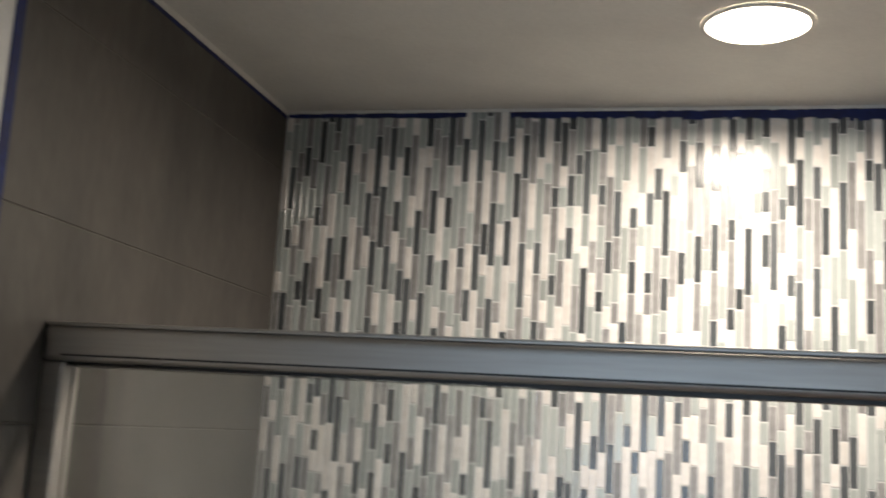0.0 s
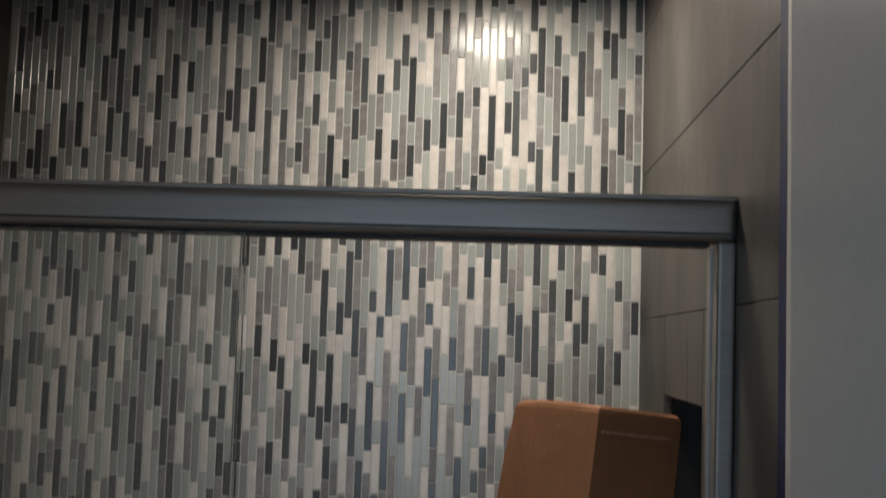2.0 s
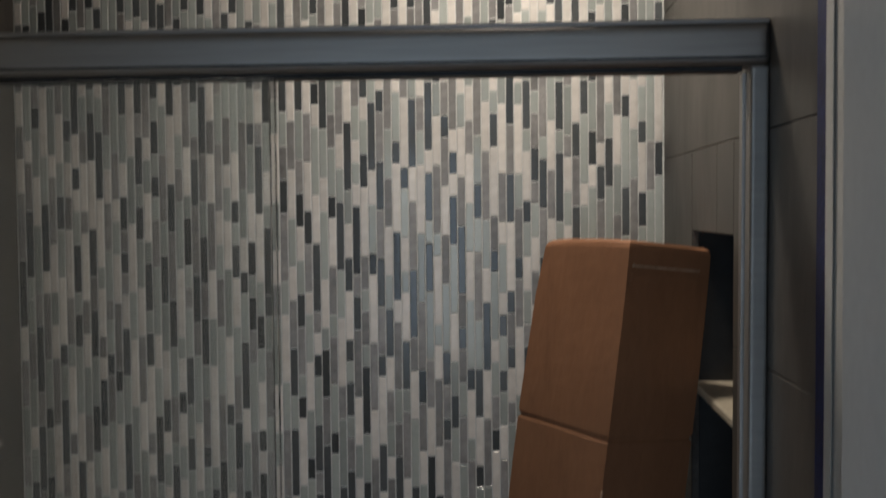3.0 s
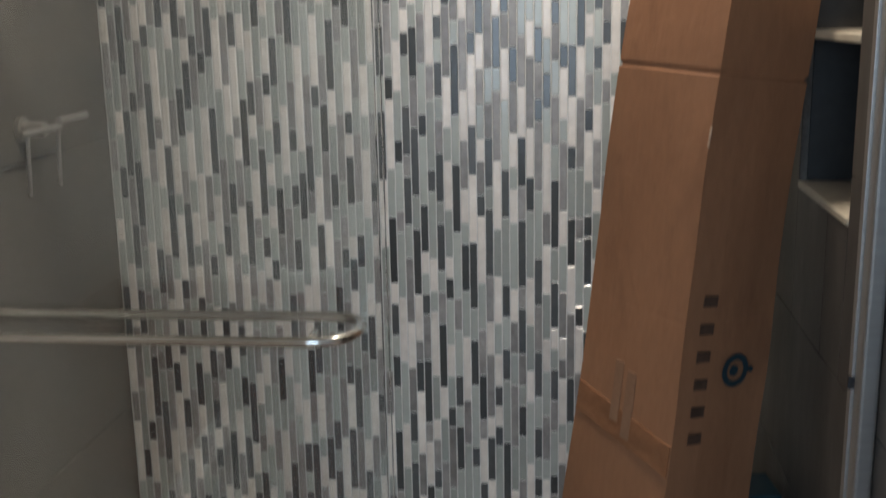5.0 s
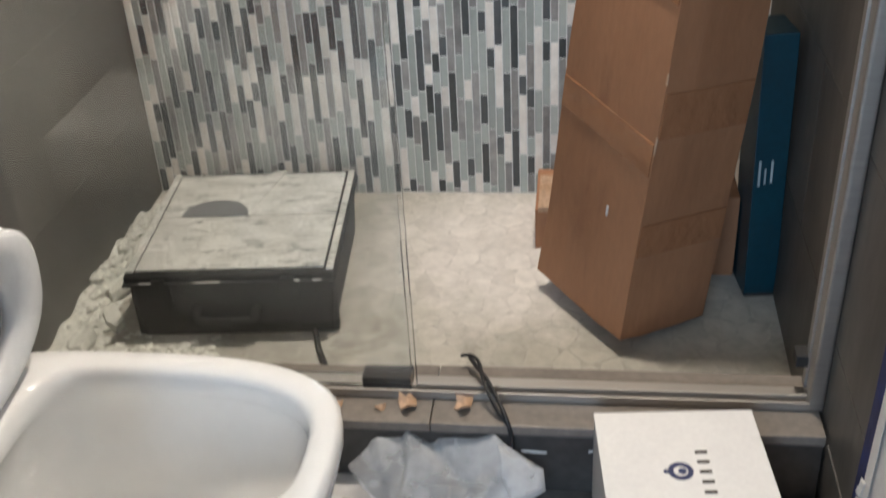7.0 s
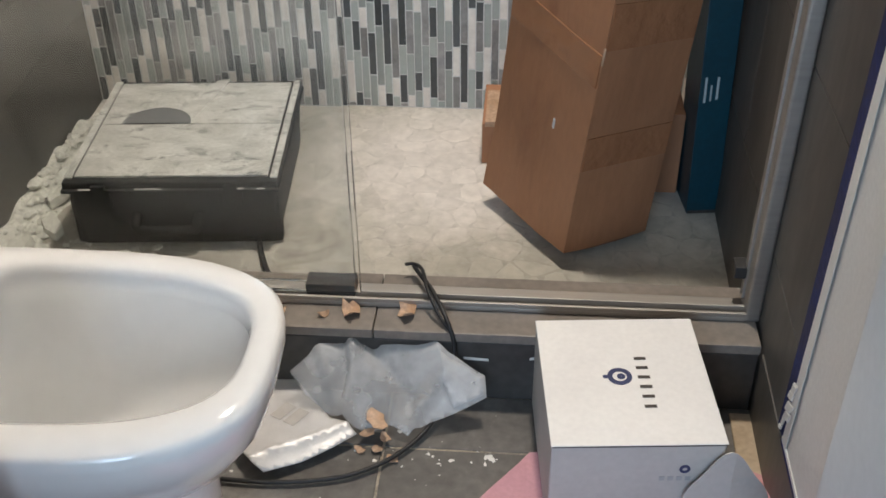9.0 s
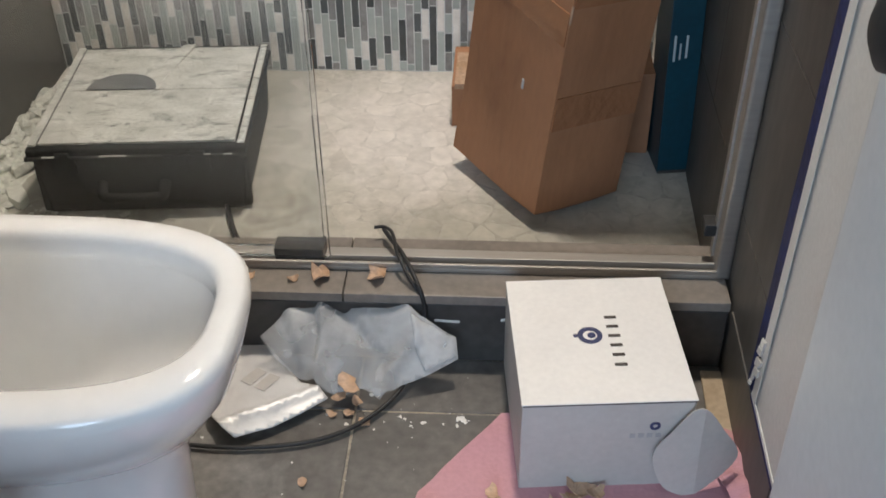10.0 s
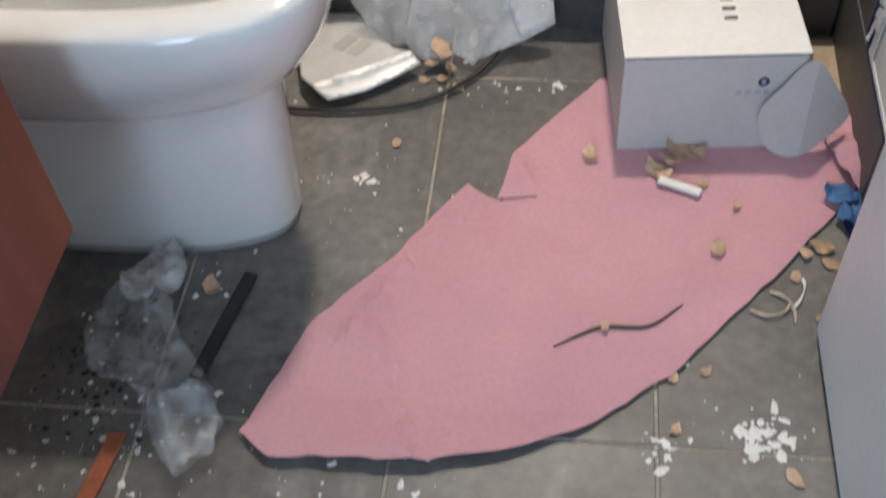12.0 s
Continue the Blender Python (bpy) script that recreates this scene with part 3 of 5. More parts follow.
# ---- ceiling light in the shower ----
light = thing("recessed_light", "round recessed ceiling light, switched on", "ceiling light")
ring = []
for r, z in ((0.091, CEIL - 0.0005), (0.091, CEIL - 0.003), (0.087, CEIL - 0.005), (0.083, CEIL - 0.005), (0.083, CEIL - 0.002)):
    ring.append([(LIGHT_X + r * math.cos(k * math.pi / 24), LIGHT_Y + r * math.sin(k * math.pi / 24), z) for k in range(48)])
part("trim_ring", loft(ring, False, False), M["ceiling"], light, smooth=True)
part("lens", loft([[(LIGHT_X + r * math.cos(k * math.pi / 24), LIGHT_Y + r * math.sin(k * math.pi / 24), z) for k in range(48)] for r, z in ((0.084, CEIL - 0.001), (0.084, CEIL - 0.004))]), M["lens"], light, "glowing round lens")
# ---- tape on the walls ----
tape_back = thing("masking_tape", "torn blue masking tape along the ceiling edge", "tape")
x = 0.004
while x < W - 0.01:
    x2 = min(W - 0.004, x + random.uniform(0.006, 0.022))
    thick = 0.007 + 0.015 * (x / W) ** 1.3
    top, low = CEIL - 0.006 - random.uniform(0, 0.004), CEIL - 0.010 - thick * random.uniform(0.75, 1.15)
    if not 0.40 < x < 0.50:
        lean = random.uniform(-0.002, 0.002)
        part("tape_strip", block((x, -0.0040, low), (x2 + 0.001, -0.0022, top), warp=lambda px, py, pz: (px, py, pz + lean * (px - x) / 0.03)), M["blue"], tape_back)
    x = x2
part("painted_edge", block((0.004, -0.0050, CEIL - 0.008), (W - 0.004, -0.0022, CEIL - 0.0005), 0.001, 1), M["ceiling"], tape_back, "white paint line over the tape")
tape_r = thing("masking_tape", "blue masking tape where wall tiles meet the paint", "tape")


def wavering(u, d, z):
    """Hand-laid tape, bowed along the wall, with an uneven edge."""
    return on_right(u + 0.016 * math.sin(math.pi * min(1, z / 2.0)) - 0.004 + 0.0018 * noise.noise((u * 40, z * 9, 2)), d, z)


def long_strip(u0, u1, d0, d1, z0, z1, warp, steps=46):
    rings = []
    for k in range(steps + 1):
        z = z0 + (z1 - z0) * k / steps
        rings.append([warp(u, d, z) for u, d in ((u0, d0), (u1, d0), (u1, d1), (u0, d1))])
    return loft(rings)


part("tape_strip", long_strip(TILED - 0.010, TILED + 0.024, 0.0008, 0.0018, 0.12, CEIL - 0.004, wavering), M["blue"], tape_r)
part("painted_edge", long_strip(TILED + 0.023, TILED + 0.046, 0.0021, 0.0028, 0.12, CEIL - 0.004, wavering), M["paint"], tape_r, "pale paint-covered tape edge")
for k in range(9):
    z = 0.125 + 0.010 * k
    u = TILED + random.uniform(0.0, 0.016)
    part("loose_flap", block((u, 0.003, z), (u + random.uniform(0.010, 0.024), 0.004 + random.uniform(0, 0.002), z + random.uniform(0.008, 0.022)), 0.001, 1, warp=lambda a, b, c, k=k: on_right(a + 0.3 * (c - z), b, c + 0.4 * (a - u))), M["paint"], tape_r, "ragged paint-covered tape")
tape_l = thing("masking_tape", "blue masking tape along the edge of dark wall tiles", "tape")
part("tape_strip", block((TILED_L - 0.006, 0.0008, 0.12), (TILED_L + 0.016, 0.0018, CEIL - 0.004), warp=on_left), M["blue"], tape_l)
part("tape_strip", block((0.004, 0.0008, CEIL - 0.021), (0.97, 0.0018, CEIL - 0.013), warp=on_left), M["blue"], tape_l)
part("painted_edge", block((0.0, 0.0008, CEIL - 0.0125), (0.97, 0.0024, CEIL - 0.0005), warp=on_left), M["ceiling"], tape_l, "white paint line over the tape")

# ---- shower valve on the dark wall ----
valve = thing("shower_valve", "small lever shower valve on the dark tiled wall", "shower valve")
part("escutcheon", tube([Vector(on_left(0.37, 0.0, 1.15)), Vector(on_left(0.37, 0.008, 1.15))], 0.022, 24), M["steel"], valve)
part("stem", tube([Vector(on_left(0.37, 0.008, 1.15)), Vector(on_left(0.37, 0.045, 1.15))], 0.013, 16), M["steel"], valve)
part("cross_bar", tube([Vector(on_left(0.46, 0.045, 1.149)), Vector(on_left(0.315, 0.045, 1.149))], 0.006, 12), M["steel"], valve)
part("lever", tube([Vector(on_left(0.325, 0.050, 1.160)), Vector(on_left(0.215, 0.050, 1.160))], 0.006, 12), M["steel"], valve)
for u in (0.435, 0.322):
    part("drop_arm", tube([Vector(on_left(u, 0.045, 1.146)), Vector(on_left(u, 0.040, 1.045))], 0.0035, 10), M["steel"], valve)


# ---- boxes in the shower ----
def framed(origin, a, b, c):
    """A pose whose x, y and z run along a, b, c."""
    m = Matrix.Identity(4)
    for i, v in enumerate((a, b, c)):
        m.col[i][:3] = v
    m.translation = origin
    return m


C0, TOP = Vector((1.021, -0.590, 0.040)), Vector((1.178, -0.54, 1.540))
up = (TOP - C0).normalized()
left = Vector((-0.145, 0.200, 0))
left = (left - up * left.dot(up)).normalized()
right = up.cross(left) * -1
if right.x < 0:
    right = -right
LW, RW_, LONG = 0.258, 0.190, (TOP - C0).length
tall_box = thing("tall_carton", "tall worn brown cardboard carton leaning in the shower corner", "cardboard box", framed(C0, right, left, up))


def bulge(x, y, z):
    """A dented, slightly swollen carton."""
    q = math.sin(math.pi * min(1, max(0, z / LONG)))
    x, y = x * (1.0 - 0.07 * z / LONG), y * (1.0 - 0.17 * z / LONG)
    return (x + 0.004 * math.sin(9 * z) * (0.3 + y / LW) + 0.003 * noise.noise((x * 9, y * 9, z * 5)), y + 0.004 * math.sin(7 * z + 1) + 0.007 * q * noise.noise((x * 7, y * 7, z * 4 + 5)) - 0.012 * max(0.0, z - LONG + 0.10) * y / LW / 0.10, z - 0.016 * max(0.0, y / LW) ** 2 * max(0.0, z - LONG + 0.10) / 0.10)


def on_narrow(x, y, z):
    """A point lying y in front of the carton's narrow face."""
    q = bulge(x, 0, z)
    return (q[0], q[1] + y, q[2])


def on_wide(x, y, z):
    """A point lying x in front of the carton's wide face."""
    q = bulge(0, y, z)
    return (q[0] + x, q[1], q[2])


bm = bmesh.new()
heights = [LONG * k / 44 for k in range(45)] + [LONG - 0.012, LONG - 0.005, 0.008]
for crease in (1.205, 0.42, 0.835):
    heights += [crease - 0.007, crease, crease + 0.007]
heights.sort()
prev = None
for z in heights:
    e = 0.0015
    if min(abs(z - c) for c in (1.205, 0.42, 0.835)) < 0.001:
        e = 0.0055 if z > 1 else 0.0019
    if z in (heights[0], heights[-1]):
        e = 0.011
    elif z > LONG - 0.006:
        e = 0.004
    m = 0.5 * e
    pts = [(e, e), (RW_ * 0.3, m), (RW_ * 0.7, m), (RW_ - e, e), (RW_ - m, LW * 0.3), (RW_ - m, LW * 0.7), (RW_ - e, LW - e), (RW_ * 0.7, LW - m), (RW_ * 0.3, LW - m), (e, LW - e), (m, LW * 0.7), (m, LW * 0.3)]
    ring = [bm.verts.new(bulge(px, py, z)) for px, py in pts]
    if prev:
        for i in range(12):
            bm.faces.new((prev[i], prev[(i + 1) % 12], ring[(i + 1) % 12], ring[i]))
    else:
        bm.faces.new(ring[::-1])
    prev = ring
bm.faces.new(prev)
bmesh.ops.recalc_face_normals(bm, faces=bm.faces)
part("carton_body", bm, M["card"], tall_box)


def band(face, across, start, end, low, high, tilt=0.0, lift=0.0009):
    """A thin strip that lies on the carton's face, from start to end across it."""
    stops = [start] + [f * across for f in (0.3, 0.7) if start < f * across < end] + [end]
    rings = []
    for k in range(7):
        z = low + (high - low) * k / 6
        top = [face(-lift, q, z + tilt * q) for q in stops]
        rings.append(top + [face(0.003, q, z + tilt * q) for q in stops[::-1]])
    return loft(rings)


def wide_face(depth, q, z):
    return on_wide(depth, q, z)


def narrow_face(depth, q, z):
    return on_narrow(q, depth, z)


for low, high, tilt in ((0.32, 0.375, 0.12), (0.595, 0.645, 0.13)):
    part("tape_band", band(wide_face, LW, 0.004, LW - 0.004, low, high, tilt), M["tape_card"], tall_box, "strip of shiny packing tape")
for low, high in ((0.385, 0.46), (0.17, 0.23)):
    part("tape_band", band(narrow_face, RW_, 0.004, RW_ - 0.004, low, high), M["tape_card"], tall_box, "strip of packing tape")
# pale strip stands in for a highlight on the tape; next, the frayed flap edge
part("torn_tape", band(wide_face, LW, 0.088, 0.0912, 0.130, 0.146, 0.9, 0.002), M["foil"], tall_box, "small pale strip painted as a glint on packing tape")
part("torn_tape", band(narrow_face, RW_, 0.012, RW_ - 0.03, LONG - 0.040, LONG - 0.036, 0.0, 0.0022), M["chip"], tall_box, "frayed pale edge of the top flap")
part("top_flap_seam", band(narrow_face, RW_, 0.01, RW_ - 0.012, LONG - 0.062, LONG - 0.05, 0.0, 0.002), M["card"], tall_box)
for z, h in ((0.36, 0.03), (0.475, 0.018), (1.10, 0.03)):
    part("worn_edge", block((-0.0006, -0.0026, z), (0.002, 0.002, z + h), 0.001, 1, warp=lambda x, y, zz: (bulge(0, 0, zz)[0] + x, bulge(0, 0, zz)[1] + y + 0.001, zz)), M["chip"], tall_box, "pale worn edge")
# brand print on the narrow face, as plain bars and a ring
for k in range(6):
    part("printed_bar", block((0.030, -0.0012, 0.862 - k * 0.043), (0.058, -0.0002, 0.862 - k * 0.043 + 0.017), warp=on_narrow), M["carton_ink"], tall_box, "dark printed bar")


def annulus(cx, cz, r0, r1, y, count=28):
    rings = []
    for r, yy in ((r1, y), (r1, y - 0.0006), (r0, y - 0.0006), (r0, y)):
        rings.append([(cx + r * math.cos(2 * math.pi * k / count), yy, cz + r * math.sin(2 * math.pi * k / count)) for k in range(count)])
    return loft(rings, False, False)


part("printed_ring", annulus(0.108, 0.760, 0.017, 0.027, -0.0050), M["teal_ink"], tall_box, "faded teal printed ring")
part("printed_dot", annulus(0.105, 0.760, 0.0004, 0.009, -0.0050), M["teal_ink"], tall_box, "faded teal printed dot")
part("printed_dot", annulus(0.140, 0.760, 0.0004, 0.005, -0.0050), M["teal_ink"], tall_box, "faded teal printed dot")
for k in range(2):
    part("printed_bar", band(wide_face, LW, 0.105 + 0.034 * k, 0.127 + 0.034 * k, 0.62 + 0.02 * k, 0.73 + 0.01 * k, 0.0, 0.0007), M["faint_ink"], tall_box, "faint printed bar")

low_box = thing("small_carton", "dark brown carton on the shower floor behind the others", "cardboard box")
part("carton_body", block((1.180, -0.325, 0.016), (1.240, -0.19, 0.185), 0.003), M["card"], low_box)
small_box = thing("small_carton", "small open brown cardboard box behind the tall carton", "cardboard box")
part("carton_body", block((0.862, -0.235, 0.016), (1.02, -0.06, 0.105), 0.003), M["card"], small_box)
part("carton_flap", block((0.868, -0.238, 0.100), (0.915, -0.10, 0.112), 0.002), M["chip"], small_box, "pale torn flap")

teal_box = thing("teal_carton", "long narrow teal carton standing in the corner", "cardboard box", pose(1.252, -0.395, 0.016, -2, -1.0, 6))
part("carton_body", block((0, 0, 0), (0.057, 0.10, 0.50), 0.002), M["teal"], teal_box)
part("bottom_edge", block((0.001, -0.0012, 0.0), (0.056, 0, 0.006)), M["black_ink"], teal_box)
for k, (h, w) in enumerate(((0.048, 0.004), (0.030, 0.003), (0.042, 0.004))):
    part("printed_bar", block((0.008 + 0.0105 * k, -0.0008, 0.226 + 0.003 * k), (0.008 + 0.0105 * k + w, -0.0002, 0.226 + 0.003 * k + h)), M["white_ink"], teal_box, "white printed bar")

# ---- tool case ----
case = thing("tool_case", "black plastic tool case caked with white plaster dust", "tool case", pose(0.322, -0.366, 0.016, 0, 0, 4.5))
CW, CD, CH = 0.181, 0.188, 0.141


def taper(x, y, z):
    s = 0.97 + 0.03 * z / 0.10
    return (x * s, y * s, z)


part("case_body", block((-CW, -CD, 0), (CW, CD, 0.121), 0.012, 3, warp=taper), M["case"], case, smooth=True)
part("case_lid", block((-CW - 0.006, -CD - 0.006, 0.123), (CW + 0.006, CD + 0.006, CH - 0.003), 0.005, 3), M["case"], case, smooth=True)
for y0, y1 in ((-CD + 0.010, 0.007), (0.009, CD - 0.010)):
    part("lid_panel", block((-CW + 0.013, y0, CH - 0.006), (CW - 0.012, y1, CH + 0.001), 0.002), M["dust"], case, "dust-covered lid panel")
part("lid_rim", block((-CW - 0.004, -CD + 0.006, CH - 0.005), (-CW + 0.010, CD, CH + 0.0005), 0.003), M["dust"], case)
part("lid_rim", block((CW - 0.008, -CD + 0.004, CH - 0.005), (CW + 0.005, CD, CH + 0.0005), 0.003), M["dust"], case)
part("lip", block((-CW - 0.009, -CD - 0.011, 0.118), (CW + 0.009, CD + 0.008, 0.1245), 0.003, 2), M["case"], case)
for x0, x1 in ((-0.160, -0.118), (-0.062, -0.015), (0.112, 0.128), (0.150, 0.165)):
    part("dusty_edge", block((x0, -CD - 0.0100, 0.1236), (x1, -CD - 0.0050, 0.1254), 0.001, 1, warp=lambda x, y, z: (x, y + 0.002 * noise.noise((x * 70, 0, 3)), z)), M["dust"], case)
bm = bmesh.new()
arc = [(-0.065 + 0.064 * math.cos(a), 0.008 + 0.062 * math.sin(a)) for a in [math.pi * k / 16 for k in range(17)]]
vs = [bm.verts.new((x, y, CH + 0.0016)) for x, y in arc]
face = bm.faces.new(vs)
ext = bmesh.ops.extrude_face_region(bm, geom=[face])
bmesh.ops.translate(bm, verts=[v for v in ext["geom"] if isinstance(v, bmesh.types.BMVert)], vec=(0, 0, 0.0015))
bmesh.ops.recalc_face_normals(bm, faces=bm.faces)
part("finger_recess", bm, M["clean"], case, "clean half-round grey recess")
part("dust_ridge", block((-0.016, 0.03, CH), (0.014, 0.185, CH + 0.005), 0.002, 3, warp=lambda x, y, z: (x + 0.30 * (y - 0.06) + 0.010 * noise.noise((x * 30, y * 30, 1)), y, CH + (z - CH) * (0.35 + max(0, y) * 4) + 0.003 * noise.noise((x * 60, y * 60, 2)))), M["dust"], case, "ridge of dry plaster")
grip = [(-0.068, -CD + 0.002, 0.064), (-0.068, -CD - 0.012, 0.058), (-0.060, -CD - 0.018, 0.047), (-0.014, -CD - 0.019, 0.045), (0.032, -CD - 0.018, 0.047), (0.040, -CD - 0.012, 0.058), (0.040, -CD + 0.002, 0.064)]
part("handle", tube(smooth_path(grip, 5), 0.0095, 10), M["case"], case, smooth=True)
for x in (-0.125, 0.105):
    latch = part("latch", block((x - 0.020, -CD - 0.011, 0.088), (x + 0.020, -CD - 0.003, 0.124), 0.003), M["case"], case)
    part("latch_tab", block((x - 0.012, -CD - 0.012, 0.124), (x + 0.012, -CD - 0.002, 0.132), 0.002), M["case"], latch)
for x in (-1, 1):
    part("corner_cap", block((x * CW * 0.94 - 0.014, -CD * 0.94 - 0.004, 0.004), (x * CW * 0.94 + 0.014, -CD * 0.94 + 0.02, 0.10), 0.006), M["case"], case)

# rubble along the dark wall
rubble = tagged(part("plaster_rubble", bmesh.new(), M["plaster"]), "heap of broken pale plaster crumbs beside the case", "rubble", kind="stuff")


def heap(x, y):
    """Height of the dusty mound, highest at the wall."""
    side = max(0.0, 1 - (x - 0.004) / (0.075 + 0.03 * noise.noise((y * 9, 0, 0))))
    return 0.013 + 0.048 * side * (0.65 + 0.6 * noise.noise((x * 25, y * 14, 4))) * min(1, max(0, -0.06 - y) * 12) * min(1, max(0, y + 0.755) * 14)


bm = sheet([(0.004, -0.05), (0.03, -0.05), (0.11, -0.16), (0.12, -0.40), (0.13, -0.60), (0.12, -0.755), (0.012, -0.755)], heap, 0.002, 0.012)
for k in range(430):
    u = random.uniform(0.10, 0.74)
    x = 0.014 + abs(random.gauss(0, 0.035)) + (0.04 * random.random() if u > 0.5 else 0)
    if k > 250:
        x, u = random.uniform(0.06, 0.30), random.gauss(0.625, 0.030)
    s = random.choice((0.003, 0.004, 0.006, 0.008, 0.012, 0.017))
    one = bmesh.new()
    bmesh.ops.create_icosphere(one, subdivisions=1, radius=s)
    spin = Matrix.Rotation(random.uniform(0, 6.28), 3, "Z")
    for v in one.verts:
        v.co = spin @ Vector((v.co.x * random.uniform(0.6, 1.5), v.co.y * random.uniform(0.5, 1.2), v.co.z * random.uniform(0.25, 0.7))) + Vector((x, -u, heap(x, -u) + 0.2 * s))
    join(bm, one)
bm.to_mesh(rubble.data)
bm.free()
for x, y, size, turn in ((0.075, -0.30, 0.034, 20), (0.065, -0.42, 0.040, 75), (0.088, -0.52, 0.036, 130), (0.125, -0.625, 0.034, 10), (0.185, -0.645, 0.026, 60), (0.06, -0.60, 0.045, 100), (0.10, -0.70, 0.040, 35)):
    rng = random.Random(int(1000 * x))
    bm = bmesh.new()
    count = 7
    ring = [(size * rng.uniform(0.6, 1.1) * math.cos(2 * math.pi * k / count), 0.6 * size * rng.uniform(0.6, 1.1) * math.sin(2 * math.pi * k / count)) for k in range(count)]
    bm = loft([[(px * f, py * f, z) for px, py in ring] for f, z in ((1.0, 0.0), (1.05, 0.005), (0.92, 0.014 + 0.1 * size))])
    lump = part("plaster_lump", bm, M["plaster"])
    lump.matrix_basis = pose(x, y, heap(x, y) + 0.002, rng.uniform(-9, 9), rng.uniform(-9, 9), turn)
    tagged(lump, "jagged lump of broken white plaster by the wall", "plaster", "plaster lumps beside the case")

# ---- toilet ----
TY, TZ = -1.280, 0.405
toilet = thing("toilet", "white ceramic toilet with its seat and lid raised", "toilet")
outer = [(0.0, 0.36, 0.239, 0.20, 0.079, 2.5), (0.02, 0.36, 0.244, 0.20, 0.083, 2.5), (0.10, 0.36, 0.246, 0.20, 0.087, 2.7), (0.19, 0.37, 0.242, 0.20, 0.093, 2.4), (0.236, 0.375, 0.244, 0.20, 0.097, 2.3), (0.243, 0.38, 0.243, 0.20, 0.100, 2.3), (0.250, 0.385, 0.249, 0.20, 0.108, 2.3), (0.262, 0.39, 0.256, 0.21, 0.117, 2.3), (0.29, 0.40, 0.264, 0.22, 0.134, 2.4), (0.325, 0.41, 0.274, 0.22, 0.153, 2.6), (0.355, 0.41, 0.284, 0.22, 0.164, 2.8), (0.385, 0.41, 0.291, 0.22, 0.169, 3.0), (0.399, 0.41, 0.290, 0.22, 0.168, 3.1), (TZ, 0.41, 0.284, 0.215, 0.162, 3.1)]
inner = [(TZ - 0.0005, 0.41, 0.264, 0.10, 0.131, 3.0), (TZ - 0.004, 0.41, 0.258, 0.09, 0.124, 3.0), (TZ - 0.012, 0.41, 0.255, 0.085, 0.121, 3.0), (TZ - 0.030, 0.41, 0.252, 0.08, 0.118, 3.0), (TZ - 0.036, 0.41, 0.254, 0.085, 0.122, 2.9), (TZ - 0.10, 0.40, 0.235, 0.09, 0.102, 2.4), (TZ - 0.16, 0.38, 0.170, 0.08, 0.080, 2.2), (TZ - 0.20, 0.36, 0.10, 0.07, 0.06, 2.0), (TZ - 0.215, 0.35, 0.05, 0.05, 0.04, 2.0)]
bowl = part("bowl", loft([egg(z, cx, TY, f, b, h, n) for z, cx, f, b, h, n in outer] + [egg(z, cx, TY + 0.007, f, b, h, n) for z, cx, f, b, h, n in inner]), M["ceramic"], toilet, smooth=True)
part("hinge_deck", block((0.047, TY - 0.155, 0.30), (0.31, TY + 0.13, TZ + 0.002), 0.012, 3), M["ceramic"], toilet, smooth=True)


def raised(x0, thick, reach, half, hole):
    """A seat or lid standing up on its hinge."""
    rings = []
    for x in (x0, x0 + thick * 0.25, x0 + thick * 0.75, x0 + thick):
        shrink = 0.008 if x in (x0, x0 + thick) else 0.0
        rings.append([(x + 0.07 * (p[0]), TY + p[1], TZ + 0.006 + p[0]) for p in ((q[0] + reach * 0.5, q[1]) for q in egg(0, 0, 0, reach * 0.5 - shrink, reach * 0.5 - shrink, half - shrink, 2.5, 48))])
    if hole:
        for x in (x0 + thick, x0):
            rings.append([(x + 0.07 * p[0], TY + p[1], TZ + 0.006 + p[0]) for p in ((q[0] + reach * 0.5, q[1]) for q in egg(0, 0, 0, reach * 0.33, reach * 0.33, half * 0.60, 2.4, 48))])
        rings.append(rings[0])
        bm = loft(rings, False, False)
        bmesh.ops.remove_doubles(bm, verts=bm.verts, dist=0.0001)
        return bm
    return loft(rings)


part("seat", raised(0.306, 0.018, 0.20, 0.180, True), M["seat"], toilet, "raised white plastic seat", smooth=True)
part("lid", raised(0.280, 0.016, 0.21, 0.184, False), M["seat"], toilet, "raised white plastic lid", smooth=True)
for y in (-0.075, 0.075):
    part("hinge", tube([Vector((0.288, TY + y - 0.02, TZ + 0.02)), Vector((0.288, TY + y + 0.02, TZ + 0.02))], 0.012, 12), M["seat"], toilet)
part("water", loft([egg(z, 0.36, TY, 0.085, 0.06, 0.05, 2.2, 40) for z in (TZ - 0.203, TZ - 0.199)]), M["glass"], toilet, "still water in the bowl").visible_shadow = False

# ---- vanity ----
vanity = thing("vanity_cabinet", "wall-hung cherry wood vanity cabinet", "vanity")
VX, VY0, VY1, VZ = 0.494, -1.562, -2.20, 0.286
part("cabinet_body", block((0.045, VY1, VZ), (VX - 0.020, VY0, 0.82), 0.002), M["wood"], vanity)
for y0, y1 in ((VY0 - 0.002, -1.879), (-1.883, VY1 + 0.002)):
    front = part("cabinet_door", block((VX - 0.018, min(y0, y1), VZ + 0.002), (VX, max(y0, y1), 0.815), 0.002), M["wood"], vanity)
    part("pull", tube([Vector((VX + 0.018, (y0 + y1) / 2 - 0.06, 0.74)), Vector((VX + 0.018, (y0 + y1) / 2 + 0.06, 0.74))], 0.005, 10), M["steel"], front)
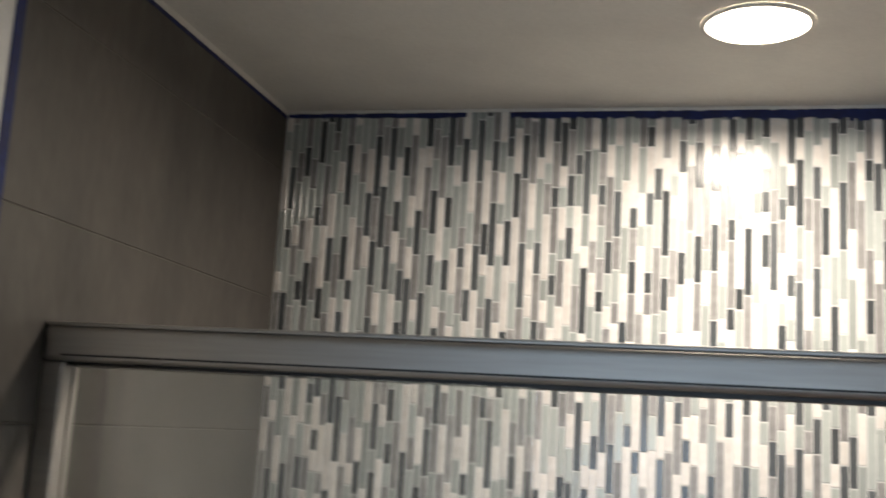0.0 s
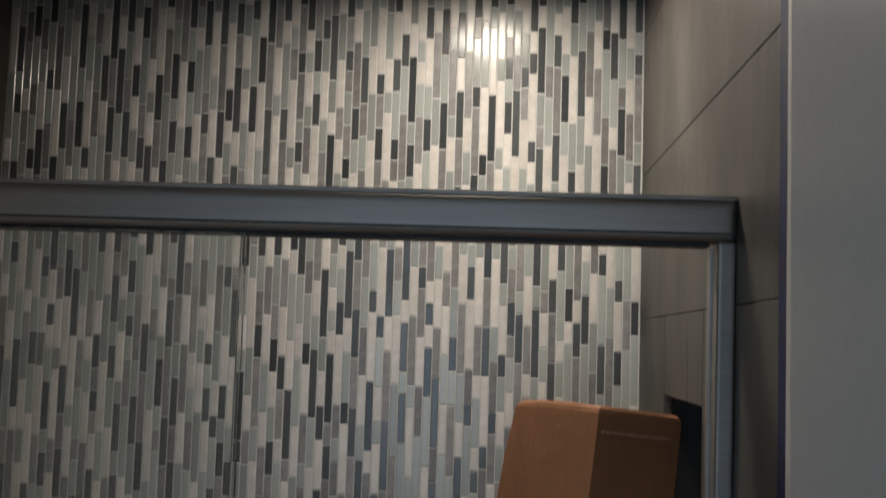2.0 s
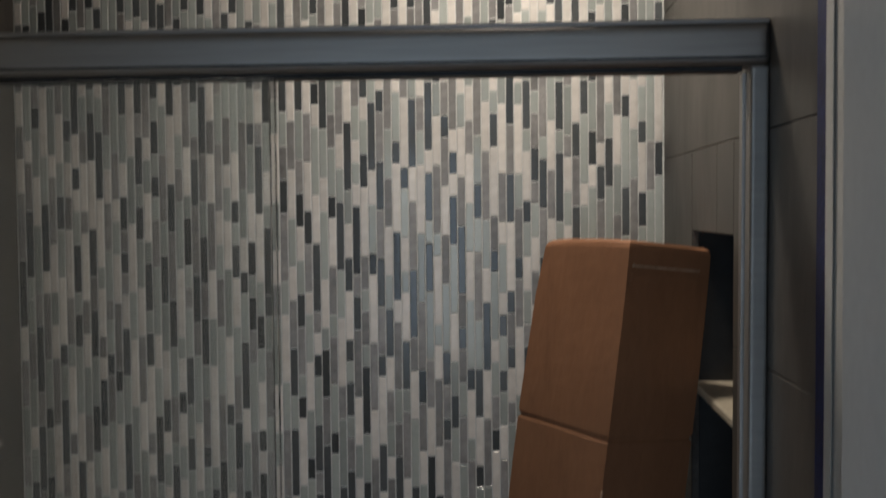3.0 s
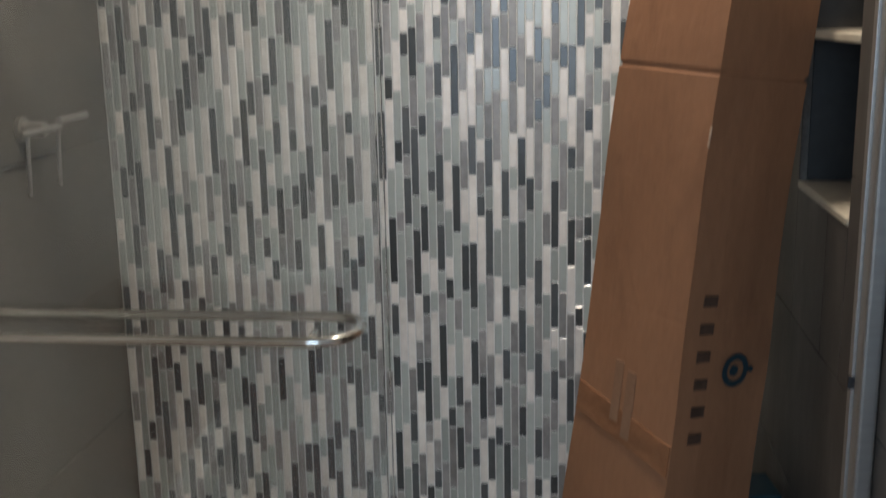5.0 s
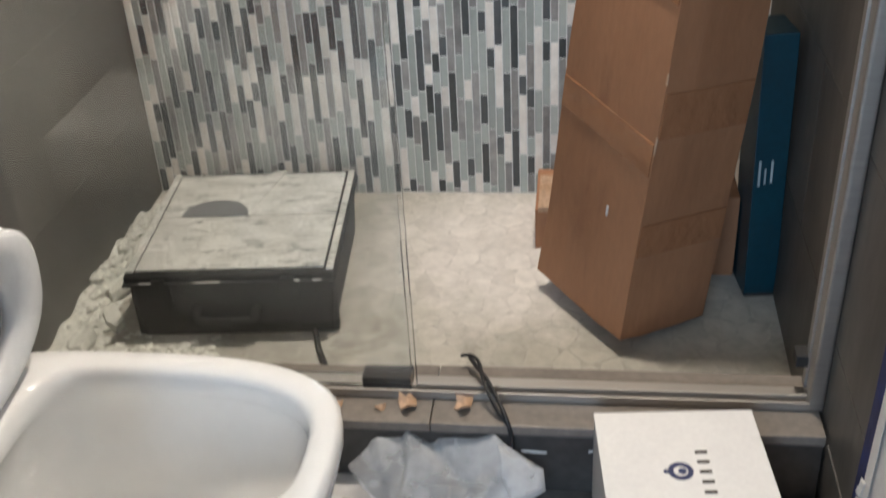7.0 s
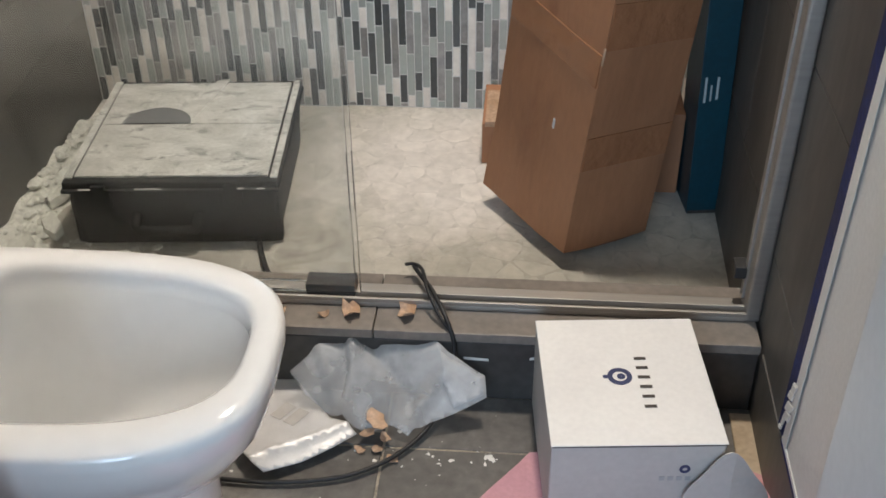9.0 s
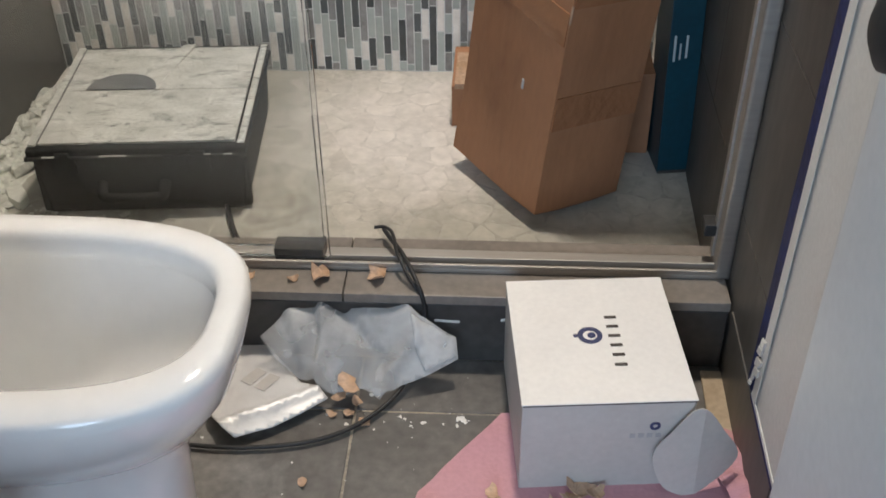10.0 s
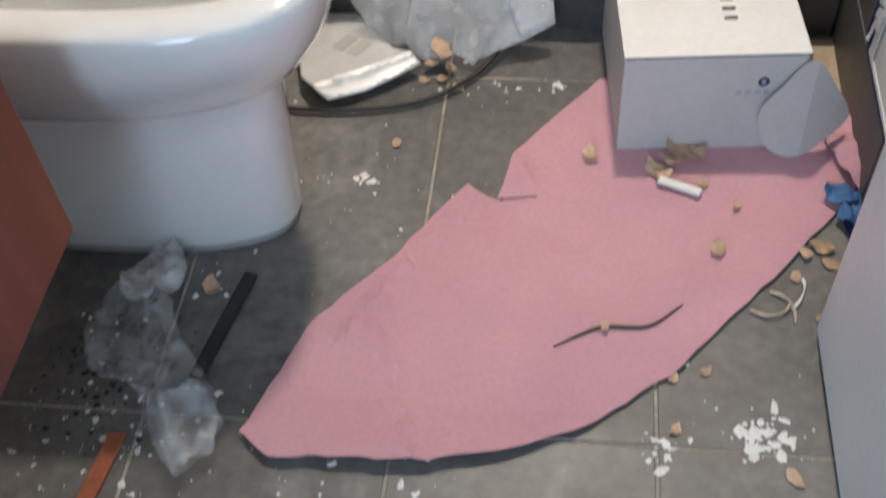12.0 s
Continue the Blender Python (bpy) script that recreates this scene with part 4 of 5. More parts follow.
part("basin_top", block((0.045, VY1, 0.822), (VX + 0.006, VY0 + 0.004, 0.85), 0.006), M["ceramic"], vanity)

# ---- open door ----
leaf = thing("open_door", "white painted bathroom door standing open along the wall", "door")
DX = 1.212
part("door_leaf", block((DX, -2.215, 0.012), (DX + 0.036, -1.425, 2.03), 0.003, 2), M["door_paint"], leaf)
knob = part("knob", loft([[(DX - d, -1.533 + r * math.cos(2 * math.pi * k / 28), 0.841 + r * math.sin(2 * math.pi * k / 28)) for k in range(28)] for d, r in ((0.006, 0.031), (0.009, 0.028), (0.010, 0.012), (0.022, 0.011), (0.026, 0.020), (0.036, 0.026), (0.046, 0.023), (0.051, 0.012))]), M["rubber"], leaf, "dark round door knob", smooth=True)
part("rosette", loft([[(DX - d, -1.533 + r * math.cos(2 * math.pi * k / 28), 0.841 + r * math.sin(2 * math.pi * k / 28)) for k in range(28)] for d, r in ((0.0, 0.033), (0.006, 0.031))]), M["rubber"], knob)

# ---- white carton on the floor ----
carton = thing("white_carton", "small white product carton with an open side flap", "cardboard box", pose(1.0895, -1.023, 0.004, 0, 0, 5.0))
BX, BY, BZ = 0.108, 0.121, 0.157
# sides and flaps take the darker copy, their shade put into the colour
part("carton_body", block((-BX, -BY, 0), (BX, BY, BZ - 0.002), 0.0015, 1), M["shade_and_label_grey"], carton)
# solid dark strip along the front, just below the lid
part("lid_slit", block((-BX + 0.001, -BY - 0.0012, BZ - 0.0045), (BX, -BY + 0.001, BZ - 0.0022)), M["black_ink"], carton, "thin dark line under the lid edge")
part("carton_top", block((-BX - 0.001, -BY - 0.002, BZ - 0.002), (BX + 0.002, BY + 0.001, BZ), 0.0006, 1), M["white_card"], carton, "clean white printed top")
bm = bmesh.new()
side = [[(BX + 0.001 + 0.062 * t * t, -BY + 0.002 + 0.018 * t, BZ - 0.003 - (BZ - 0.012) * t), (BX + 0.001 + 0.020 * t, BY - 0.002, BZ - 0.003 - (BZ - 0.012) * t)] for t in [k / 8 for k in range(9)]]
rows_ = [[bm.verts.new(a), bm.verts.new(b)] for a, b in side]
for r, s in zip(rows_, rows_[1:]):
    bm.faces.new((r[0], r[1], s[1], s[0]))
bmesh.ops.recalc_face_normals(bm, faces=bm.faces)
bmesh.ops.solidify(bm, geom=bm.faces[:], thickness=0.0015)
part("side_panel", bm, M["shade_and_label_grey"], carton, "side panel bent outwards")
flap = closed([(0.112, 0.152), (0.078, 0.108), (0.060, 0.078), (0.064, 0.048), (0.082, 0.014), (0.122, 0.004), (0.176, 0.044), (0.150, 0.100)], 5)
bm = sheet(flap, lambda x, y: 0.0, 0.0015, 0.03)
bmesh.ops.rotate(bm, verts=bm.verts, cent=(0, 0, 0), matrix=Matrix.Rotation(radians(90), 3, "X"))
bmesh.ops.translate(bm, verts=bm.verts, vec=(0, -BY - 0.012, 0))
for v in bm.verts:
    v.co.y += 0.35 * max(0, v.co.x - 0.115) - 0.10 * max(0, 0.10 - v.co.z)
part("tuck_flap", bm, M["shade_and_label_grey"], carton, "rounded tuck flap hanging out")
# brand print: ring, drop and bars
TOPZ = BZ + 0.0003


def flat_ring(cx, cy, r0, r1, z, count=28):
    return loft([[(cx + r * math.cos(2 * math.pi * k / count), cy + r * math.sin(2 * math.pi * k / count), zz) for k in range(count)] for r, zz in ((r1, z), (r1, z + 0.0004), (r0, z + 0.0004), (r0, z))], False, False)


part("printed_ring", flat_ring(-0.007, 0.002, 0.0095, 0.0165, TOPZ), M["ink"], carton, "navy printed ring")
part("printed_dot", flat_ring(-0.005, 0.002, 0.0005, 0.0055, TOPZ), M["ink"], carton, "navy printed dot")
part("printed_dot", flat_ring(-0.026, 0.002, 0.0003, 0.0035, TOPZ), M["ink"], carton, "navy printed dot")
for k in range(6):
    part("printed_bar", block((0.017, -0.058 + 0.0185 * k, TOPZ), (0.033, -0.058 + 0.0185 * k + 0.0055, TOPZ + 0.0004)), M["black_ink"], carton, "dark printed bar")
part("printed_ring", annulus(0.061, 0.112, 0.003, 0.007, -BY - 0.0002), M["ink"], carton, "small navy printed ring")
for k in range(4):
    part("printed_bar", block((0.030 + 0.011 * k, -BY - 0.0006, 0.092), (0.037 + 0.011 * k, -BY - 0.0001, 0.099)), M["grey_ink"], carton, "pale printed bar")

# ---- things on the floor ----
strip = thing("cardboard_strip", "narrow strip of pale brown cardboard by the wall", "cardboard")
part("strip", block((1.262, -1.17, 0.001), (1.302, -0.915, 0.005), 0.001, 1, warp=lambda x, y, z: (x + 0.02 * (y + 0.9), y, z + 0.006 * max(0, noise.noise((x * 9, y * 9, 0))))), M["pale_card"], strip)

pink = thing("pink_paper", "torn sheet of pink floor paper with ragged edges", "paper")
corners = [(0.598, -1.602), (0.630, -1.505), (0.652, -1.445), (0.735, -1.342), (0.806, -1.224), (0.833, -1.243), (0.852, -1.252), (0.860, -1.165), (0.970, -1.018), (1.20, -0.99), (1.288, -1.04), (1.300, -1.18), (1.255, -1.245), (1.158, -1.370), (1.068, -1.478), (0.975, -1.560), (0.890, -1.600), (0.80, -1.624), (0.70, -1.628), (0.635, -1.630)]
outline = []
for (ax, ay), (bx, by) in zip(corners, corners[1:] + corners[:1]):
    for k in range(6):
        t = k / 6
        px, py = ax + (bx - ax) * t, ay + (by - ay) * t
        outline.append((px + 0.005 * noise.noise((px * 30, py * 30, 5)) + 0.002 * noise.noise((px * 110, py * 110, 5)), py + 0.005 * noise.noise((px * 30, py * 30, 8)) + 0.002 * noise.noise((px * 110, py * 110, 8))))


def pink_lift(x, y):
    rim = 0.012 * max(0.0, 1 - ((x - 0.79) / 0.25) ** 2) * max(0.0, min(1, (-1.55 - y) / 0.07))
    fold = 0.004 * max(0, 1 - abs((y + 1.36) - 1.9 * (x - 0.745)) / 0.02) * (0.68 < x < 0.80)
    crease = 0.004 * max(0, 1 - abs((x - 0.735) + 0.28 * (y + 1.45)) / 0.010) * (y < -1.33)
    return 0.005 + rim + fold + crease + 0.005 * noise.noise((x * 7, y * 7, 3)) ** 2 + 0.002 * noise.noise((x * 22, y * 22, 1)) + 0.002


part("sheet", sheet(outline, pink_lift, 0.0012, 0.016), M["pink"], pink)
tear = smooth_path([(0.925, -1.468, 0), (0.955, -1.450, 0), (0.982, -1.438, 0), (1.030, -1.434, 0), (1.068, -1.402, 0)], 5)
bm = bmesh.new()
rows_ = []
for k, p in enumerate(tear):
    w = 0.0024 * math.sin(math.pi * (k + 0.3) / (len(tear) + 0.3)) + 0.0004
    z = pink_lift(p.x, p.y) + 0.0012
    rows_.append((bm.verts.new((p.x, p.y - w, z)), bm.verts.new((p.x, p.y + w, z + 0.0012))))
for r, s in zip(rows_, rows_[1:]):
    bm.faces.new((*r, *s[::-1]))
part("tear", bm, M["dark"], pink, "dark open tear")
part("folded_corner", sheet([(0.846, -1.250), (0.866, -1.176), (0.880, -1.205), (0.897, -1.243)], lambda x, y: pink_lift(x, y) + 0.003 + 0.10 * max(0, y + 1.25), 0.001, 0.02), M["pink"], pink)
part("crumpled_end", sheet(closed([(1.255, -1.10), (1.285, -1.07), (1.308, -1.12), (1.312, -1.20), (1.285, -1.215), (1.262, -1.16)], 4), lambda x, y: 0.02 + 0.02 * noise.noise((x * 30, y * 30, 0)) + 0.2 * max(0, x - 1.27), 0.0012, 0.010), M["pink"], pink)

bag = thing("plastic_bag", "crumpled translucent plastic bag lying against the curb", "plastic bag")


def ridge(x, y, f, seed):
    """Sharp creases."""
    return 1 - abs(noise.noise((x * f, y * f, seed)))


def crease_line(knots, y):
    """x of a fold at y, along knots given from the curb outwards."""
    for (xa, ya), (xb, yb) in zip(knots, knots[1:]):
        if y > yb:
            return xa + (xb - xa) * min(1.2, (y - ya) / (yb - ya))
    return knots[-1][0]


def fold(d, rise, steep, gentle):
    """A pleat: steep on one side, falling off gently on the other."""
    return rise * max(0.0, 1 - d / gentle) if d > 0 else rise * max(0.0, 1 + d / steep)


PLEATS = (([(0.700, -0.900), (0.706, -0.938), (0.698, -0.99)], 0.016, 0.007, 0.040), ([(0.735, -0.905), (0.781, -0.943), (0.797, -0.960), (0.794, -1.0)], -0.011, 0.030, 0.010), ([(0.655, -0.915), (0.672, -0.945), (0.690, -0.985)], 0.010, 0.012, 0.028), ([(0.83, -0.905), (0.845, -0.94), (0.80, -0.985)], 0.010, 0.030, 0.012))


def bag_lift(x, y):
    z = 0.006 + 0.091 * max(0.0, min(1.0, (y + 1.0) / 0.094))
    tip = min(1.0, max(0.15, (0.92 - x) / 0.05))
    for knots, rise, steep, gentle in PLEATS:
        z += tip * fold(x - crease_line(knots, y), rise, steep, gentle)
    return max(0.004, z + 0.010 * tip * noise.noise((x * 16, y * 16, 3)) + 0.004)


bm = sheet([(0.615, -0.940), (0.647, -0.915), (0.690, -0.907), (0.77, -0.9065), (0.826, -0.9085), (0.862, -0.920), (0.901, -0.933), (0.905, -0.956), (0.862, -0.973), (0.825, -0.985), (0.794, -1.002), (0.782, -0.996), (0.768, -0.992), (0.735, -0.999), (0.709, -0.998), (0.675, -0.982), (0.64, -0.962)], bag_lift, 0.0005, 0.006)
part("film", bm, M["bag_film"], bag, smooth=True)
part("folded_end", sheet([(0.835, -0.921), (0.868, -0.927), (0.899, -0.936), (0.902, -0.954), (0.858, -0.971), (0.842, -0.950)], lambda x, y: bag_lift(x, y) + 0.004, 0.0005, 0.008), M["bag_film"], bag, smooth=True)
pouch = thing("foil_pouch", "silver-white foil pouch lying beside the toilet", "pouch")


def pouch_lift(x, y):
    d = (x - 0.688) * 0.53 - (y + 1.012) * 0.85
    body = 0.030 + 0.08 * d if d < 0 else 0.030 - 0.42 * d
    crest = 0.005 * max(0, 1 - abs(d) / 0.006)
    return max(0.006, body + crest + 0.004 * noise.noise((x * 16, y * 16, 0)))


part("pouch_body", sheet([(0.560, -0.900), (0.592, -0.874), (0.636, -0.932), (0.680, -0.990), (0.704, -0.996), (0.722, -1.012), (0.690, -1.040), (0.650, -1.068), (0.604, -1.092), (0.584, -1.082), (0.560, -1.055), (0.545, -1.00)], pouch_lift, 0.002, 0.007), M["foil"], pouch, smooth=True)
for k in range(2):
    part("label_patch", block((-0.022 + 0.026 * k, -0.016, 0), (-0.002 + 0.026 * k, 0.020, 0.0004), warp=lambda x, y, z: (0.618 + 0.85 * x + 0.5 * y, -0.985 - 0.5 * x + 0.85 * y, pouch_lift(0.618 + 0.85 * x + 0.5 * y, -0.985 - 0.5 * x + 0.85 * y) + z + 0.0008)), M["shade_and_label_grey"], pouch, "pale grey printed block")

cable = thing("power_cable", "black rubber cable curling from floor over the curb", "cable")
run = [(0.42, -1.08, 0.008), (0.545, -1.098, 0.008), (0.635, -1.098, 0.008), (0.718, -1.080, 0.008), (0.777, -1.042, 0.009), (0.822, -0.985, 0.014), (0.848, -0.930, 0.045), (0.855, -0.912, 0.100), (0.846, -0.900, 0.138), (0.820, -0.845, 0.152), (0.795, -0.800, 0.152), (0.783, -0.770, 0.145)]
part("cord", tube(smooth_path(run, 8), 0.0034, 10), M["rubber"], cable, smooth=True)
run = [(0.853, -0.905, 0.125), (0.835, -0.890, 0.139), (0.812, -0.850, 0.158), (0.800, -0.800, 0.158), (0.785, -0.772, 0.150), (0.770, -0.776, 0.152)]
part("cord_end", tube(smooth_path(run, 6), 0.0027, 10), M["rubber"], cable, smooth=True)
hose = thing("cable_end", "short black cable lying under the tool case", "cable")
part("cord", tube(smooth_path([(0.470, -0.52, 0.024), (0.498, -0.60, 0.022), (0.530, -0.665, 0.021), (0.545, -0.70, 0.021)], 5), 0.005, 8), M["rubber"], hose, smooth=True)

wrap = thing("plastic_sheet", "clear crumpled plastic wrap on the floor", "plastic sheet")


def wrap_lift(x, y):
    return 0.003 + 0.016 * ridge(x, y, 9, 11) ** 5 + (0.007 + 0.010 * (y < -1.56)) * ridge(x, y, 30, 4) ** 3


def ragged(points, amount):
    """A closed outline with torn, uneven edges."""
    return [(px + amount * noise.noise((px * 60, py * 60, 1)), py + amount * noise.noise((px * 60, py * 60, 7))) for px, py in closed(points, 5)]


part("film", sheet(ragged([(0.395, -1.46), (0.41, -1.42), (0.45, -1.40), (0.475, -1.43), (0.505, -1.49), (0.560, -1.56), (0.580, -1.60), (0.555, -1.655), (0.52, -1.64), (0.47, -1.56), (0.43, -1.55), (0.40, -1.52)], 0.010), wrap_lift, 0.0005, 0.006), M["film"], wrap, smooth=True)
part("crumpled_end", sheet(ragged([(0.425, -1.41), (0.465, -1.365), (0.497, -1.415), (0.462, -1.455), (0.43, -1.45)], 0.009), lambda x, y: wrap_lift(x, y) + 0.012 + 0.018 * ridge(x, y, 38, 9) ** 3, 0.0005, 0.006), M["bag_film"], wrap, "cloudy crumpled end", smooth=True)
part("crumpled_end", sheet(ragged([(0.515, -1.585), (0.552, -1.565), (0.582, -1.60), (0.560, -1.655), (0.525, -1.64)], 0.009), lambda x, y: wrap_lift(x, y) + 0.008 + 0.018 * ridge(x, y, 45, 2) ** 3, 0.0005, 0.005), M["film"], wrap, "glinting crumpled end", smooth=True)
grit = tagged(part("dark_grit", bmesh.new(), M["dark"]), "dark crumbs and dirt strewn under the vanity", "dirt", kind="stuff")
bm = bmesh.new()
rng = random.Random(21)
for k in range(240):
    x, y, size = rng.gauss(0.425, 0.035), rng.gauss(-1.50, 0.045), rng.choice((0.001, 0.0015, 0.002, 0.003, 0.004))
    if x < 0.34 or y > -1.37:
        continue
    pts = [(x + size * rng.uniform(0.4, 1.4) * math.cos(a), y + size * rng.uniform(0.4, 1.4) * math.sin(a)) for a in [2 * math.pi * i / 6 for i in range(6)]]
    tip = bm.verts.new((x, y, 0.0006 + 0.35 * size))
    ring = [bm.verts.new((px, py, 0.0003)) for px, py in pts]
    for i in range(6):
        bm.faces.new((tip, ring[i], ring[(i + 1) % 6]))
bm.to_mesh(grit.data)
bm.free()

stick = thing("black_strip", "short black plastic strip with a bright end", "plastic strip")
part("strip", block((-0.0085, -0.078, 0.0), (0.0085, 0.078, 0.006), 0.002, 1), M["rubber"], stick)
part("tip", block((-0.0075, -0.086, 0.001), (0.0075, -0.078, 0.005), 0.001, 1), M["white_ink"], stick)
stick.matrix_basis = pose(0.546, -1.462, 0.002, 0, 0, -11)
scrap = thing("brown_strip", "reddish brown offcut lying on the floor tiles", "offcut", pose(0.459, -1.655, 0.001, 0, 0, -6))
part("strip", block((-0.010, -0.048, 0.0), (0.009, 0.045, 0.006), 0.001, 1, warp=lambda x, y, z: (x + 0.003 * math.sin(60 * y), y, z)), M["brick"], scrap)


def chip(name, label, x, y, z, size, turn, mat, category="debris", curl=0.5):
    """A small torn, curled flake."""
    count = 11
    pts = [(size * random.uniform(0.55, 1.2) * math.cos(2 * math.pi * k / count), 0.7 * size * random.uniform(0.55, 1.2) * math.sin(2 * math.pi * k / count)) for k in range(count)]
    bm = sheet(pts, lambda px, py: curl * px * px / size + 0.25 * size * noise.noise((px * 60 + x * 50, py * 60, 0)) + 0.003, 0.0012, size * 0.5)
    for v in bm.verts:
        far = Vector((v.co.x, v.co.y)).length
        if far > 1.25 * size:
            v.co.x, v.co.y = v.co.x * 1.25 * size / far, v.co.y * 1.25 * size / far
        v.co.z = max(-0.4 * size, min(1.2 * size, v.co.z))
    lowest = min(v.co.z for v in bm.verts)
    bmesh.ops.translate(bm, verts=bm.verts, vec=(0, 0, -lowest))
    ob = part(name, bm, mat)
    ob.matrix_basis = pose(x, y, z, random.uniform(-4, 4), random.uniform(-4, 4), turn)
    return tagged(ob, label, category, "torn scraps on the floor")


ON_PINK = 0.0105
for x, y, z, s in ((0.516, -1.405, 0.001, 0.018), (0.705, -1.153, 0.001, 0.012), (0.958, -1.166, ON_PINK, 0.014), (1.075, -1.156, ON_PINK, 0.022), (1.040, -1.19, ON_PINK, 0.020), (1.112, -1.318, ON_PINK, 0.016), (1.138, -1.246, ON_PINK, 0.010), (0.981, -1.437, ON_PINK, 0.010), (1.055, -1.497, 0.001, 0.009), (1.222, -1.408, 0.001, 0.010), (1.174, -1.608, 0.001, 0.014), (1.057, -1.56, 0.001, 0.010), (0.750, -0.995, 0.03, 0.024), (0.775, -1.04, 0.001, 0.015), (1.235, -1.30, 0.001, 0.020), (1.200, -1.345, 0.001, 0.012), (0.727, -1.026, 0.001, 0.010), (1.09, -1.485, 0.001, 0.009), (1.060, -1.172, ON_PINK, 0.019), (1.094, -1.163, ON_PINK + 0.004, 0.017), (1.050, -1.205, ON_PINK + 0.004, 0.014), (1.100, -1.212, ON_PINK, 0.010), (0.962, -1.176, ON_PINK, 0.012), (0.738, -1.004, 0.014, 0.014), (0.763, -1.008, 0.010, 0.013), (0.752, -1.024, 0.004, 0.011), (1.245, -1.325, 0.001, 0.016), (1.215, -1.312, 0.004, 0.013)):
    chip("wood_chip", "small torn flake of tan backing paper", x, y, z, s * 0.85, random.uniform(0, 180), M["chip"], curl=0.3)
for x, y, s in ((0.700, -0.872, 0.020), (0.783, -0.868, 0.022), (0.594, -0.878, 0.010), (0.66, -0.88, 0.008)):
    chip("wood_chip", "curled tan flake lying on the shower curb", x, y, 0.1285, s, random.uniform(0, 180), M["chip"], curl=0.9)
roll = thing("paper_scrap", "small folded scrap of white paper on pink paper", "paper scrap", pose(1.070, -1.222, ON_PINK + 0.001, 0, 0, -28), "white scraps")
part("fold", block((-0.027, -0.0055, 0.0), (0.027, 0.0055, 0.006), 0.001, 1, warp=lambda x, y, z: (x, y + 0.003 * math.sin(70 * x), z * (0.7 + 8 * abs(x)) + 0.002)), M["paper"], roll)
for x, y, turn, bend in ((1.205, -1.372, 70, 0.006), (1.172, -1.405, 15, 0.014), (1.188, -1.385, 120, 0.010)):
    curl = thing("paper_curl", "thin curled strip of pale paper on the floor", "paper scrap", pose(x, y, 0.0035, 0, 0, turn), "curled strips")
    part("strip", tube(smooth_path([(-0.026, bend, 0), (-0.013, 0.2 * bend, 0.002), (0, 0, 0.004), (0.013, 0.3 * bend, 0.002), (0.022, bend, 0)], 4), lambda f: 0.0014 + 0.0007 * math.sin(9 * f), 7), M["paper" if bend < 0.01 else "pale_card"], curl)
wad = thing("tape_wad", "crumpled wad of blue masking tape by the wall", "tape")
for k, (x, y, w) in enumerate(((1.262, -1.224, 0.026), (1.282, -1.236, 0.022), (1.270, -1.258, 0.018))):
    bm = sheet([(x + w * (0.8 + 0.3 * noise.noise((i, k, 0.5))) * math.cos(i * 0.63), y + w * (0.8 + 0.3 * noise.noise((i, k, 3.5))) * math.sin(i * 0.63)) for i in range(10)], lambda px, py: 0.010 + 0.020 * ridge(px, py, 30, k) ** 3, 0.0008, 0.006)
    part("crumple", bm, M["blue_light"], wad)
trail = part("loose_tape", sheet(closed([(1.262, -1.25), (1.276, -1.25), (1.288, -1.31), (1.290, -1.335), (1.276, -1.33)], 3), lambda x, y: 0.004 + 0.006 * abs(noise.noise((x * 40, y * 40, 0))), 0.0008, 0.01), M["blue"], wad)

splash = tagged(part("paint_spots", bmesh.new(), M["paper"]), "dried white plaster splashes on the floor tiles", "splashes", kind="stuff")
bm = bmesh.new()
for cx, cy, spread, count, size in ((1.142, -1.560, 0.022, 60, 0.005), (1.045, -1.585, 0.014, 22, 0.004), (0.668, -1.216, 0.007, 16, 0.004), (0.915, -1.030, 0.008, 12, 0.004), (0.80, -1.66, 0.05, 16, 0.003), (0.72, -1.68, 0.05, 14, 0.003), (0.500, -1.40, 0.02, 14, 0.003), (0.70, -1.20, 0.20, 60, 0.0022), (0.75, -1.45, 0.30, 90, 0.0020), (0.50, -1.60, 0.06, 60, 0.003), (0.43, -1.62, 0.06, 50, 0.0022), (0.41, -1.47, 0.05, 25, 0.0018), (0.84, -1.00, 0.06, 24, 0.0026)):
    for k in range(count):
        x, y, s = random.gauss(cx, spread), random.gauss(cy, spread * 0.7), size * random.choice((0.25, 0.35, 0.5, 0.5, 0.8, 1.4))
        if not (0.33 < x < 1.24 and -1.72 < y < -0.93):
            continue
        pts = [(x + s * random.uniform(0.3, 1.6) * math.cos(a), y + s * random.uniform(0.3, 1.6) * math.sin(a)) for a in [2 * math.pi * i / 7 for i in range(7)]]
        top = bm.verts.new((x, y, 0.0013))
        ring = [bm.verts.new((px, py, 0.0003)) for px, py in pts]
        for i in range(7):
            bm.faces.new((top, ring[i], ring[(i + 1) % 7]))
bm.to_mesh(splash.data)
bm.free()

# ---- tiles: curb, walls, floor, mosaic ----
curb_ob = bpy.data.objects["curb"]
for x0, x1 in ((0.018, 0.30), (0.303, 1.291)):
    sliver("tile", (x0, -0.903, 0.0), (x1, -0.893, 0.108), M["curb_face"], curb_ob)
for x0, x1 in ((0.018, 0.7355), (0.7368, 1.291)):
    sliver("cap_stone", (x0, -0.908, 0.112), (x1, -0.770, 0.128), M["curb_cap"], curb_ob, 0.003, segments=2)


